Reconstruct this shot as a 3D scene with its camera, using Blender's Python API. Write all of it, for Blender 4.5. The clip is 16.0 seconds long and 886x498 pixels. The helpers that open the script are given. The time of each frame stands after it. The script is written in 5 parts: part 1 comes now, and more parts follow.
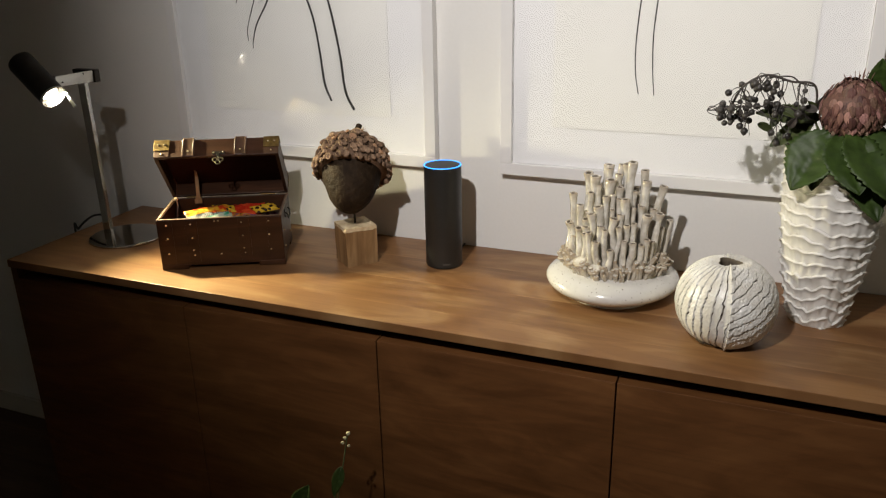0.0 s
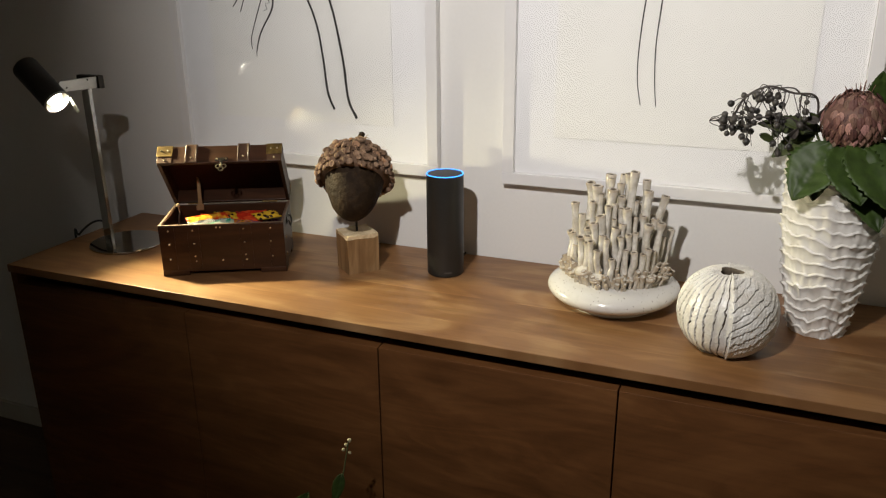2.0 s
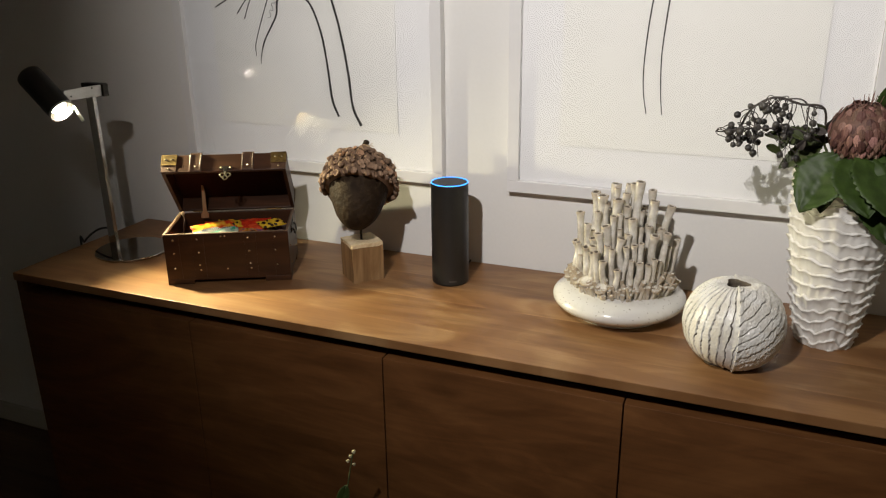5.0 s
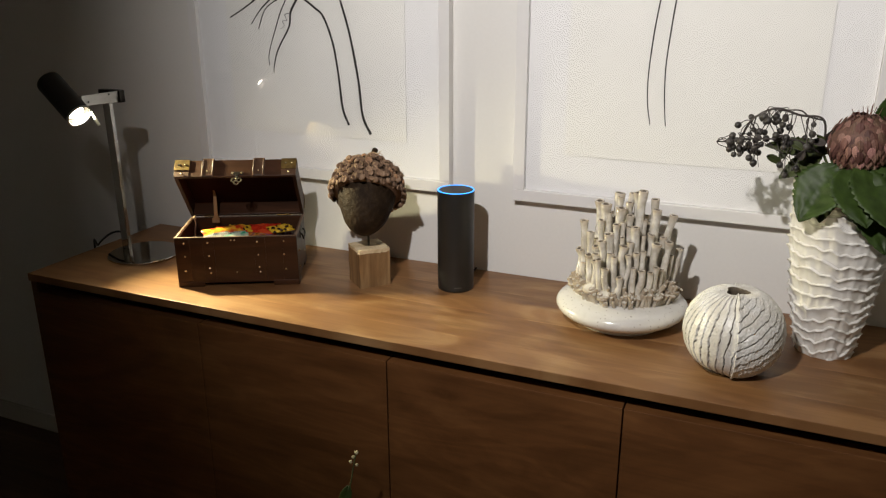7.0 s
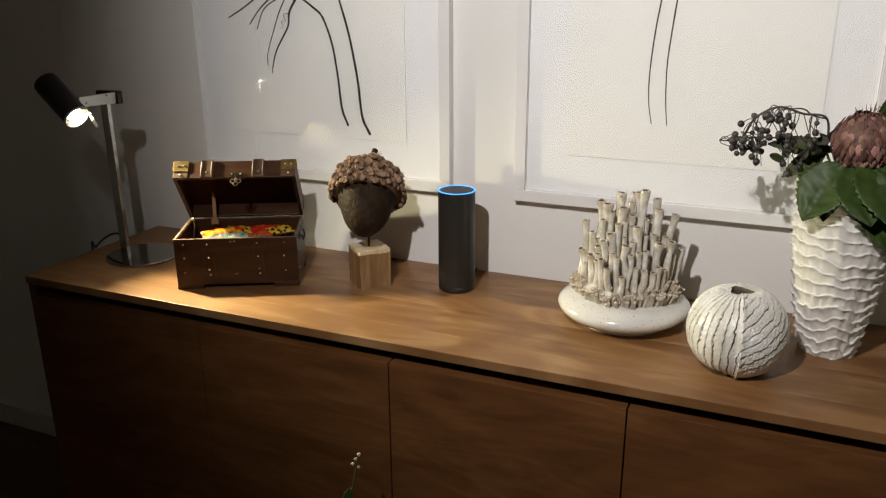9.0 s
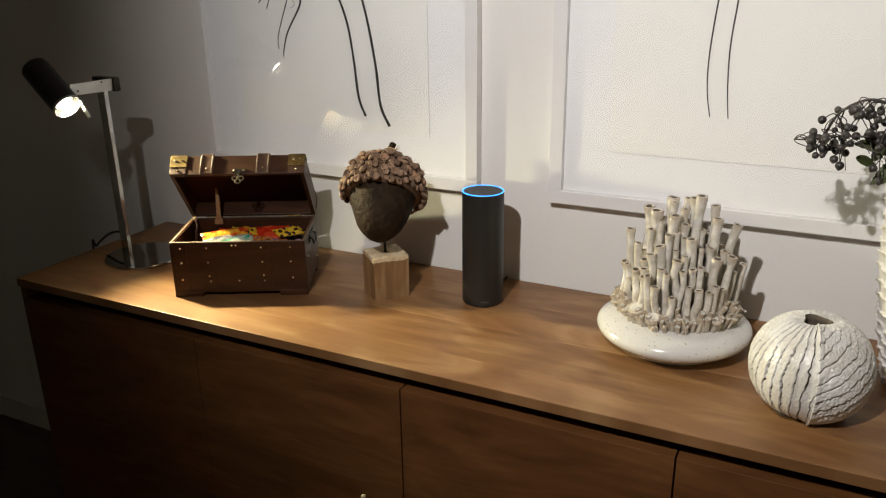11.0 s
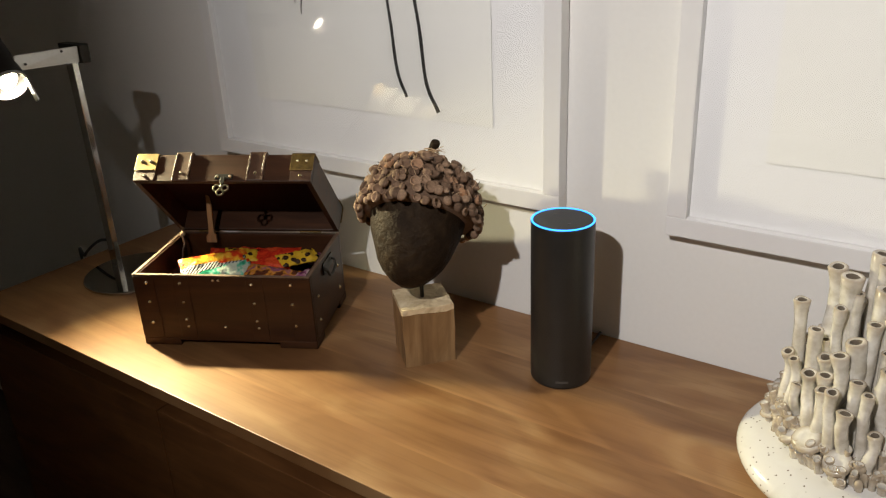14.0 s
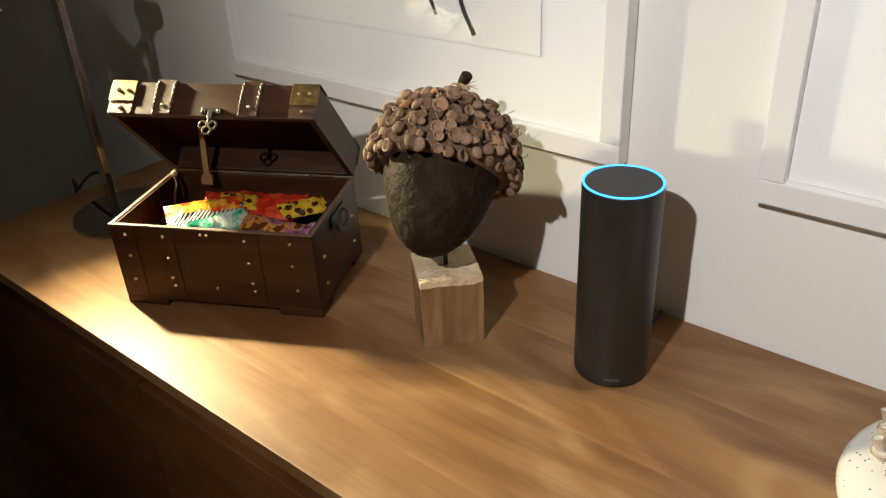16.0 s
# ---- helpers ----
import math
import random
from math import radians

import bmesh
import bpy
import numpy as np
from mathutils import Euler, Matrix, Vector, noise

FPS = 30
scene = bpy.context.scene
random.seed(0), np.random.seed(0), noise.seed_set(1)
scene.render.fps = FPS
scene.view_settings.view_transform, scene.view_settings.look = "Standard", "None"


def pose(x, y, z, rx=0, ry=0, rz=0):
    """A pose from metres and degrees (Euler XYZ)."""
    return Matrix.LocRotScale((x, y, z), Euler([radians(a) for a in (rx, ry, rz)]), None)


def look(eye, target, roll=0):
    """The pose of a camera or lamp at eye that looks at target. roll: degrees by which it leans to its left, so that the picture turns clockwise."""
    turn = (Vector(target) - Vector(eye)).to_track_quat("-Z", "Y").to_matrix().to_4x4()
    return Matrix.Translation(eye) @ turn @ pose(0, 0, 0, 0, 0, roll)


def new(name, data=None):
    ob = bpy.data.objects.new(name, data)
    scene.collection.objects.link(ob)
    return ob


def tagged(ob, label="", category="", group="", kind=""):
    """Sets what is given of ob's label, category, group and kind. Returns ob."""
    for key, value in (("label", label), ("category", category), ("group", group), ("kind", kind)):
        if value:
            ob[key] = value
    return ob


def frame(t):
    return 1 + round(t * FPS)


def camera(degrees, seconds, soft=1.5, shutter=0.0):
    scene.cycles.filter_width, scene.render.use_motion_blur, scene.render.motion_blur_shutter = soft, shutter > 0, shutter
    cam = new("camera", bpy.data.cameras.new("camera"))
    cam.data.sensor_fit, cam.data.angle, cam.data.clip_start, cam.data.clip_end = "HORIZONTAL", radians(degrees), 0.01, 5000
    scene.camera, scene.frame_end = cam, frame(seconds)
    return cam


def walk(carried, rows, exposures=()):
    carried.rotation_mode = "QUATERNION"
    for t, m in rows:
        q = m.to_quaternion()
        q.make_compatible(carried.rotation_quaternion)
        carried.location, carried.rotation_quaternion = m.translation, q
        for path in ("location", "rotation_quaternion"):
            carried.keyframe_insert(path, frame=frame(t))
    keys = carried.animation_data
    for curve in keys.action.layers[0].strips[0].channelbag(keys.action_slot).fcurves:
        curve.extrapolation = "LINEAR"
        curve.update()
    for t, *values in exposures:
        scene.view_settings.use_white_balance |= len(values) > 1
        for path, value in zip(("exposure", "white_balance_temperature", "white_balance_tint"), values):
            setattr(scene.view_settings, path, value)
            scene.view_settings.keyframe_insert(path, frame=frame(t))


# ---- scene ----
cam = camera(58.6, 16.0, soft=1.2)
PATH = [
    (0, (1.658, -1.705, 1.519), (0.937, 0.024, 0.82), -1.2),
    (0.5, (1.65, -1.718, 1.505), (0.938, 0.022, 0.824), -0.5),
    (1, (1.66, -1.706, 1.522), (0.931, 0.026, 0.837), -1.3),
    (1.5, (1.659, -1.707, 1.513), (0.93, 0.03, 0.842), -1.1),
    (2, (1.646, -1.72, 1.508), (0.934, 0.027, 0.843), -0.5),
    (2.5, (1.645, -1.717, 1.516), (0.934, 0.029, 0.847), -0.7),
    (3, (1.652, -1.704, 1.52), (0.932, 0.036, 0.846), -1.0),
    (3.5, (1.653, -1.699, 1.514), (0.927, 0.043, 0.851), -0.9),
    (5.8, (1.642, -1.714, 1.542), (0.909, 0.017, 0.86), -0.5),
    (6, (1.648, -1.723, 1.524), (0.895, 0.009, 0.867), -0.5),
    (6.5, (1.659, -1.743, 1.519), (0.902, -0.004, 0.883), -0.1),
    (7, (1.67, -1.728, 1.522), (0.911, 0.009, 0.886), -0.2),
    (7.5, (1.662, -1.735, 1.524), (0.922, 0.012, 0.891), -0.1),
    (8, (1.665, -1.732, 1.525), (0.924, 0.015, 0.891), -0.2),
    (8.5, (1.66, -1.735, 1.523), (0.923, 0.014, 0.892), -0.3),
    (11, (1.611, -1.515, 1.503), (0.764, 0.166, 0.827), -0.8),
    (11.5, (1.531, -1.43, 1.504), (0.707, 0.256, 0.811), -1.0),
    (12, (1.486, -1.369, 1.49), (0.672, 0.315, 0.783), -1.0),
    (12.5, (1.478, -1.255, 1.485), (0.612, 0.398, 0.764), -1.5),
    (13, (1.456, -1.18, 1.48), (0.554, 0.443, 0.738), -1.8),
    (13.5, (1.459, -1.079, 1.471), (0.462, 0.481, 0.715), -2.0),
    (14, (1.442, -0.998, 1.457), (0.356, 0.487, 0.671), -2.7),
    (14.5, (1.402, -0.931, 1.446), (0.277, 0.502, 0.621), -2.7),
    (15, (1.375, -0.855, 1.437), (0.23, 0.519, 0.542), -3.2),
    (15.5, (1.346, -0.819, 1.43), (0.203, 0.516, 0.476), -3.2),
    (16, (1.339, -0.808, 1.425), (0.202, 0.513, 0.444), -3.0),
]
walk(cam, [(t, look(eye, target, roll)) for t, eye, target, roll in PATH], [(0.0, 0.0), (8.5, -0.04), (14.4, -0.03), (15.2, 0.13), (16.0, 0.17)])

# ---- light ----
T = 0.85  # height of the sideboard's top
world = bpy.data.worlds.new("room_dark")
scene.world = world
world.use_nodes = True
world.node_tree.nodes["Background"].inputs[0].default_value = (0.9, 0.8, 0.6, 1)
world.node_tree.nodes["Background"].inputs[1].default_value = 0.03


def spot(name, eye, target, watts, degrees, blend, size, colour):
    d = bpy.data.lights.new(name, "SPOT")
    d.energy, d.spot_size, d.spot_blend, d.shadow_soft_size, d.color = watts, radians(degrees), blend, size, colour
    ob = new(name, d)
    ob.matrix_world = look(eye, target)
    return ob


# the ceiling spot of the room, and the reading lamp on the sideboard
spot("ceiling_spot_light", (1.20, -1.70, 2.22), (1.39, 0.0, 1.51), 121, 90, 1.0, 0.02, (1.0, 0.95, 0.92))
BULB = Vector((0.150, -0.376, 1.237))
BEAM = Vector((0.78, -0.10, -0.60)).normalized()
spot("reading_lamp_light", BULB + Vector((0.020, 0.012, 0.004)), BULB + Vector((0.82, -0.17, -0.44)), 78.0, 105, 1.0, 0.012, (1.0, 0.91, 0.56))


# ---- materials ----
def material(name, rough=0.5, metal=0.0, colour=(0.5, 0.5, 0.5)):
    m = bpy.data.materials.new(name)
    m.use_nodes = True
    b = m.node_tree.nodes["Principled BSDF"]
    b.inputs["Roughness"].default_value, b.inputs["Metallic"].default_value = rough, metal
    b.inputs["Base Color"].default_value = (*colour, 1)
    return m, m.node_tree.nodes, m.node_tree.links, b


def add(nodes, kind, **values):
    n = nodes.new(kind)
    for k, v in values.items():
        n.inputs[k.replace("_", " ")].default_value = v
    return n


def coords(nodes, links, scale=(1, 1, 1), turn=(0, 0, 0)):
    c = nodes.new("ShaderNodeTexCoord")
    m = nodes.new("ShaderNodeMapping")
    m.inputs["Scale"].default_value = scale
    m.inputs["Rotation"].default_value = turn
    links.new(c.outputs["Object"], m.inputs["Vector"])
    return m.outputs["Vector"]


def ramp(nodes, links, fac, stops):
    r = nodes.new("ShaderNodeValToRGB")
    while len(r.color_ramp.elements) < len(stops):
        r.color_ramp.elements.new(0.5)
    for e, (p, c) in zip(r.color_ramp.elements, stops):
        e.position, e.color = p, (*c, 1)
    links.new(fac, r.inputs[0])
    return r.outputs[0]


def noise_fac(nodes, links, vec, scale, detail=4, rough=0.55, distort=0.0):
    n = add(nodes, "ShaderNodeTexNoise", Scale=scale, Detail=detail, Roughness=rough, Distortion=distort)
    links.new(vec, n.inputs["Vector"])
    return n.outputs[0]


def bump(nodes, links, b, height, strength, distance):
    n = add(nodes, "ShaderNodeBump", Strength=strength, Distance=distance)
    links.new(height, n.inputs["Height"])
    links.new(n.outputs[0], b.inputs["Normal"])


def mix(nodes, links, fac, a, b, mode="MIX"):
    n = nodes.new("ShaderNodeMix")
    n.data_type, n.blend_type = "RGBA", mode
    for v, s in ((fac, n.inputs[0]), (a, n.inputs[6]), (b, n.inputs[7])):
        if isinstance(v, (int, float)):
            s.default_value = v
        elif isinstance(v, tuple):
            s.default_value = (*v, 1)
        else:
            links.new(v, s)
    return n.outputs[2]


def mottled(name, stops, scale, rough=0.5, metal=0.0, relief=0.2, depth=0.001, fine=60):
    """A surface with blotches at one scale and grain at another."""
    m, n, l, b = material(name, rough, metal)
    v = coords(n, l)
    big = noise_fac(n, l, v, scale, 5)
    small = noise_fac(n, l, v, scale * fine / 8, 3)
    both = add(n, "ShaderNodeMath", Value=0.5)
    both.operation = "MULTIPLY_ADD"
    both.inputs[1].default_value, both.inputs[2].default_value = 0.35, 0.0
    l.new(small, both.inputs[0])
    s = n.new("ShaderNodeMath")
    s.operation = "MULTIPLY_ADD"
    s.inputs[1].default_value = 0.65
    l.new(big, s.inputs[0])
    l.new(both.outputs[0], s.inputs[2])
    l.new(ramp(n, l, s.outputs[0], stops), b.inputs["Base Color"])
    bump(n, l, b, small, relief, depth)
    return m


def wood(name, dark, mid, light, long_axis, rough=0.4, coat=0.0, figure=1.0, swirl=False):
    """Planed timber whose grain runs along one axis, with broad figure, streaks and pores."""
    m, n, l, b = material(name, rough)
    sc = [9.0, 9.0, 9.0]
    sc[long_axis] = 2.6 if swirl else 1.3
    v = coords(n, l, tuple(s * figure for s in sc))
    broad = noise_fac(n, l, v, 1.0, 6, 0.6, 2.6 if swirl else 1.6)
    sc2 = [110.0, 110.0, 110.0]
    sc2[long_axis] = 4.0
    v2 = coords(n, l, tuple(sc2))
    pores = noise_fac(n, l, v2, 1.0, 3, 0.6)
    sc3 = [34.0, 34.0, 34.0]
    sc3[long_axis] = 1.6
    streak = noise_fac(n, l, coords(n, l, tuple(sc3)), 1.0, 3, 0.6, 0.7)
    c1 = ramp(n, l, broad, [(0.28, dark), (0.5, mid), (0.72, light)])
    c2 = ramp(n, l, streak, [(0.3, (0.62, 0.58, 0.52)), (0.62, (1.05, 1.02, 1.0))])
    c3 = ramp(n, l, pores, [(0.33, (0.72, 0.68, 0.62)), (0.5, (1, 1, 1))])
    if swirl:
        # flame figure: the contours of a stretched field
        sc4 = [7.5, 7.5, 7.5]
        sc4[long_axis] = 1.5
        field = noise_fac(n, l, coords(n, l, tuple(sc4)), 1.0, 2, 0.5, 0.6)
        k = n.new("ShaderNodeMath")
        k.operation = "MULTIPLY"
        k.inputs[1].default_value = 70.0
        l.new(field, k.inputs[0])
        wave = n.new("ShaderNodeMath")
        wave.operation = "SINE"
        l.new(k.outputs[0], wave.inputs[0])
        flame = ramp(n, l, wave.outputs[0], [(0.0, (0.84, 0.80, 0.74)), (0.55, (1.0, 1.0, 1.0)), (1.0, (1.07, 1.06, 1.04))])
        c1 = mix(n, l, 0.52, c1, flame, "MULTIPLY")
    c = mix(n, l, 0.42 if swirl else 0.55, mix(n, l, 0.36 if swirl else 0.6, c1, c2, "MULTIPLY"), c3, "MULTIPLY")
    l.new(c, b.inputs["Base Color"])
    r = n.new("ShaderNodeMapRange")
    r.inputs["To Min"].default_value, r.inputs["To Max"].default_value = rough - 0.06, rough + 0.1
    l.new(broad, r.inputs["Value"])
    l.new(r.outputs[0], b.inputs["Roughness"])
    b.inputs["Coat Weight"].default_value = coat
    bump(n, l, b, pores, 0.12, 0.0006)
    return m


def math_node(n, l, op, a, b=0.0):
    m = n.new("ShaderNodeMath")
    m.operation = op
    for v, s in ((a, m.inputs[0]), (b, m.inputs[1])):
        if isinstance(v, (int, float)):
            s.default_value = v
        else:
            l.new(v, s)
    return m.outputs[0]


def board_top(name):
    """Oiled glued-up boards: each board has its own cloudy, swirling figure along x, a few pale streaks and fine pores."""
    m, n, l, b = material(name, 0.4)
    c = n.new("ShaderNodeTexCoord")
    xyz = n.new("ShaderNodeSeparateXYZ")
    l.new(c.outputs["Object"], xyz.inputs[0])
    x, y = xyz.outputs[0], xyz.outputs[1]
    across = math_node(n, l, "MULTIPLY", math_node(n, l, "ADD", y, 0.513), 1 / 0.128)
    board = math_node(n, l, "FLOOR", across)
    inside = math_node(n, l, "FRACT", across)
    shifted = math_node(n, l, "ADD", x, math_node(n, l, "MULTIPLY", board, 2.37))

    def field(sx, sy, detail, rough, distort, lift=0.0):
        v = n.new("ShaderNodeCombineXYZ")
        l.new(math_node(n, l, "MULTIPLY", shifted, sx), v.inputs[0])
        l.new(math_node(n, l, "MULTIPLY", y, sy), v.inputs[1])
        l.new(math_node(n, l, "ADD", board, lift), v.inputs[2])
        return noise_fac(n, l, v.outputs[0], 1.0, detail, rough, distort)

    cloud = field(4.0, 9.0, 3, 0.4, 1.5)
    swirl = field(1.5, 7.0, 2, 0.45, 0.9, 7.3)
    rings = math_node(n, l, "SINE", math_node(n, l, "MULTIPLY", swirl, 30.0))
    streak = field(1.1, 48.0, 2, 0.5, 0.4, 3.1)
    pores = field(7.0, 230.0, 2, 0.6, 0.0, 5.5)
    tone = n.new("ShaderNodeTexWhiteNoise")
    tone.noise_dimensions = "1D"
    l.new(board, tone.inputs["W"])
    col = ramp(n, l, cloud, [(0.30, (0.176, 0.082, 0.031)), (0.45, (0.228, 0.113, 0.045)), (0.56, (0.254, 0.132, 0.054)), (0.62, (0.285, 0.158, 0.069)), (0.74, (0.330, 0.192, 0.087))])
    col = mix(n, l, 0.75, col, ramp(n, l, rings, [(0.0, (0.86, 0.82, 0.76)), (0.30, (0.97, 0.96, 0.95)), (1.0, (1.05, 1.05, 1.05))]), "MULTIPLY")
    col = mix(n, l, 0.36, col, ramp(n, l, streak, [(0.30, (0.80, 0.77, 0.72)), (0.46, (1, 1, 1)), (0.64, (1, 1, 1)), (0.72, (1.18, 1.20, 1.24))]), "MULTIPLY")
    col = mix(n, l, 0.45, col, ramp(n, l, pores, [(0.33, (0.78, 0.74, 0.68)), (0.5, (1, 1, 1))]), "MULTIPLY")
    col = mix(n, l, 1.0, col, ramp(n, l, tone.outputs["Value"], [(0.0, (0.93, 0.92, 0.90)), (1.0, (1.06, 1.06, 1.06))]), "MULTIPLY")
    col = mix(n, l, 0.6, col, ramp(n, l, inside, [(0.0, (1.22, 1.24, 1.28)), (0.02, (1.22, 1.24, 1.28)), (0.05, (1, 1, 1)), (1.0, (1, 1, 1))]), "MULTIPLY")
    l.new(col, b.inputs["Base Color"])
    r = n.new("ShaderNodeMapRange")
    r.inputs["To Min"].default_value, r.inputs["To Max"].default_value = 0.36, 0.5
    l.new(cloud, r.inputs["Value"])
    l.new(r.outputs[0], b.inputs["Roughness"])
    bump(n, l, b, pores, 0.06, 0.0004)
    return m


WALL = mottled("wall_paint", [(0.3, (0.75, 0.74, 0.71)), (0.7, (0.80, 0.79, 0.76))], 1.6, 0.75, relief=0.07, depth=0.0010, fine=700)
CEILING = mottled("ceiling_paint", [(0.3, (0.68, 0.67, 0.64)), (0.7, (0.72, 0.71, 0.68))], 2, 0.8)
FLOOR = wood("floor_boards", (0.06, 0.035, 0.02), (0.10, 0.06, 0.035), (0.15, 0.09, 0.05), 0, 0.5)
BASEBOARD = mottled("baseboard_paint", [(0.3, (0.55, 0.53, 0.48)), (0.7, (0.6, 0.58, 0.53))], 4, 0.5)
TOP_WOOD = board_top("oiled_teak_top")
DOOR_WOOD = wood("oiled_teak_doors", (0.100, 0.040, 0.0115), (0.152, 0.062, 0.0185), (0.195, 0.084, 0.026), 0, 0.5, figure=0.7, swirl=True)
# near-black colour that stands for the shade in gaps and holes
GAP_SHADE = mottled("painted_gap_shade", [(0.3, (0.008, 0.006, 0.004)), (0.7, (0.014, 0.010, 0.007))], 8, 0.8)
FRAME_WHITE = mottled("white_lacquer", [(0.3, (0.74, 0.73, 0.72)), (0.7, (0.79, 0.78, 0.77))], 5, 0.42, relief=0.05)
POST_METAL = mottled("polished_nickel", [(0.3, (0.48, 0.475, 0.46)), (0.7, (0.55, 0.545, 0.53))], 12, 0.08, 1.0, relief=0.02)
MAT_BOARD = mottled("mat_board", [(0.3, (0.72, 0.715, 0.71)), (0.7, (0.76, 0.755, 0.75))], 3, 0.85, relief=0.04, depth=0.0003, fine=400)
PAPER = mottled("art_paper", [(0.3, (0.725, 0.717, 0.685)), (0.7, (0.76, 0.752, 0.72))], 3, 0.9, relief=0.05, depth=0.0003, fine=500)
INK = mottled("black_ink", [(0.3, (0.012, 0.011, 0.01)), (0.7, (0.03, 0.028, 0.025))], 60, 0.6)
BLACK_METAL = mottled("black_bronze", [(0.3, (0.02, 0.018, 0.014)), (0.7, (0.035, 0.03, 0.024))], 20, 0.42, 0.6, relief=0.05)
CHROME = mottled("polished_chrome", [(0.3, (0.55, 0.54, 0.52)), (0.7, (0.64, 0.63, 0.61))], 12, 0.12, 1.0, relief=0.02)
STEEL = mottled("brushed_steel", [(0.3, (0.42, 0.41, 0.38)), (0.7, (0.5, 0.49, 0.46))], 30, 0.3, 1.0, relief=0.05)
SMOKED = mottled("smoked_mirror_base", [(0.3, (0.42, 0.40, 0.365)), (0.7, (0.47, 0.45, 0.41))], 9, 0.05, 1.0, relief=0.0)
RUBBER = mottled("black_rubber", [(0.3, (0.015, 0.015, 0.014)), (0.7, (0.03, 0.03, 0.028))], 30, 0.6)
CHEST_WOOD = wood("stained_chest_wood", (0.024, 0.0085, 0.0031), (0.043, 0.0156, 0.0053), (0.072, 0.0275, 0.0096), 0, 0.42, figure=1.6)
CHEST_WOOD.node_tree.nodes["Principled BSDF"].inputs["Specular IOR Level"].default_value = 0.3
LINING = mottled("chest_lining", [(0.3, (0.018, 0.0065, 0.0042)), (0.7, (0.032, 0.0115, 0.007))], 18, 0.7)
LINING.node_tree.nodes["Principled BSDF"].inputs["Specular IOR Level"].default_value = 0.1
LEATHER = mottled("brown_leather", [(0.3, (0.045, 0.020, 0.010)), (0.7, (0.09, 0.042, 0.020))], 30, 0.42, relief=0.4)
BRASS = mottled("worn_brass", [(0.3, (0.10, 0.068, 0.032)), (0.5, (0.18, 0.120, 0.045)), (0.7, (0.31, 0.205, 0.065))], 60, 0.46, 1.0, relief=0.1)
OLD_BRONZE = mottled("old_bronze", [(0.3, (0.09, 0.072, 0.048)), (0.7, (0.19, 0.155, 0.105))], 50, 0.36, 1.0, relief=0.08)
STUD = mottled("stud_brass", [(0.3, (0.62, 0.52, 0.34)), (0.7, (0.78, 0.68, 0.46))], 60, 0.22, 1.0, relief=0.05)
RIM_PALE = mottled("worn_rim", [(0.3, (0.09, 0.052, 0.030)), (0.7, (0.20, 0.13, 0.085))], 40, 0.6)
BLOCK_WOOD = wood("raw_oak_block", (0.175, 0.092, 0.035), (0.275, 0.160, 0.068), (0.42, 0.275, 0.135), 2, 0.62, figure=2.2)
END_GRAIN = mottled("sawn_end_grain", [(0.3, (0.48, 0.35, 0.19)), (0.5, (0.68, 0.54, 0.34)), (0.7, (0.80, 0.68, 0.48))], 30, 0.8, relief=0.8, depth=0.004, fine=40)
ACORN_NUT = mottled("acorn_shell", [(0.3, (0.012, 0.0066, 0.0032)), (0.5, (0.021, 0.0120, 0.0058)), (0.72, (0.043, 0.027, 0.0135))], 22, 0.7, relief=0.7, depth=0.006, fine=30)
ACORN_NUT.node_tree.nodes["Principled BSDF"].inputs["Specular IOR Level"].default_value = 0.12
STRAW = mottled("straw_fibre", [(0.3, (0.34, 0.22, 0.12)), (0.7, (0.5, 0.36, 0.22))], 40, 0.8)
SPEAKER_BODY = mottled("speaker_shell", [(0.3, (0.014, 0.0135, 0.012)), (0.7, (0.021, 0.020, 0.018))], 30, 0.42, relief=0.05)
SPEAKER_TOP = mottled("speaker_top", [(0.3, (0.022, 0.021, 0.020)), (0.7, (0.03, 0.029, 0.028))], 30, 0.5, relief=0.05)
GREY_MARK = mottled("grey_print", [(0.3, (0.06, 0.058, 0.053)), (0.7, (0.08, 0.078, 0.07))], 60, 0.5)


def varied(name, stops, rough, relief=0.3):
    """Pieces that differ from one to the next."""
    m, n, l, b = material(name, rough)
    info = n.new("ShaderNodeObjectInfo")
    geo = n.new("ShaderNodeNewGeometry")
    s = n.new("ShaderNodeMath")
    s.operation = "ADD"
    l.new(info.outputs["Random"], s.inputs[0])
    l.new(geo.outputs["Random Per Island"], s.inputs[1])
    f = n.new("ShaderNodeMath")
    f.operation = "FRACT"
    l.new(s.outputs[0], f.inputs[0])
    v = coords(n, l)
    grain = noise_fac(n, l, v, 220, 3)
    c = ramp(n, l, f.outputs[0], stops)
    g = ramp(n, l, grain, [(0.3, (0.6, 0.58, 0.55)), (0.65, (1.1, 1.08, 1.05))])
    l.new(mix(n, l, 0.7, c, g, "MULTIPLY"), b.inputs["Base Color"])
    bump(n, l, b, grain, relief, 0.001)
    return m


CUP = varied("cap_scales", [(0.0, (0.125, 0.077, 0.050)), (0.5, (0.215, 0.136, 0.088)), (0.9, (0.33, 0.220, 0.145)), (1.0, (0.40, 0.22, 0.12))], 0.8)


CUP.node_tree.nodes["Principled BSDF"].inputs["Specular IOR Level"].default_value = 0.25


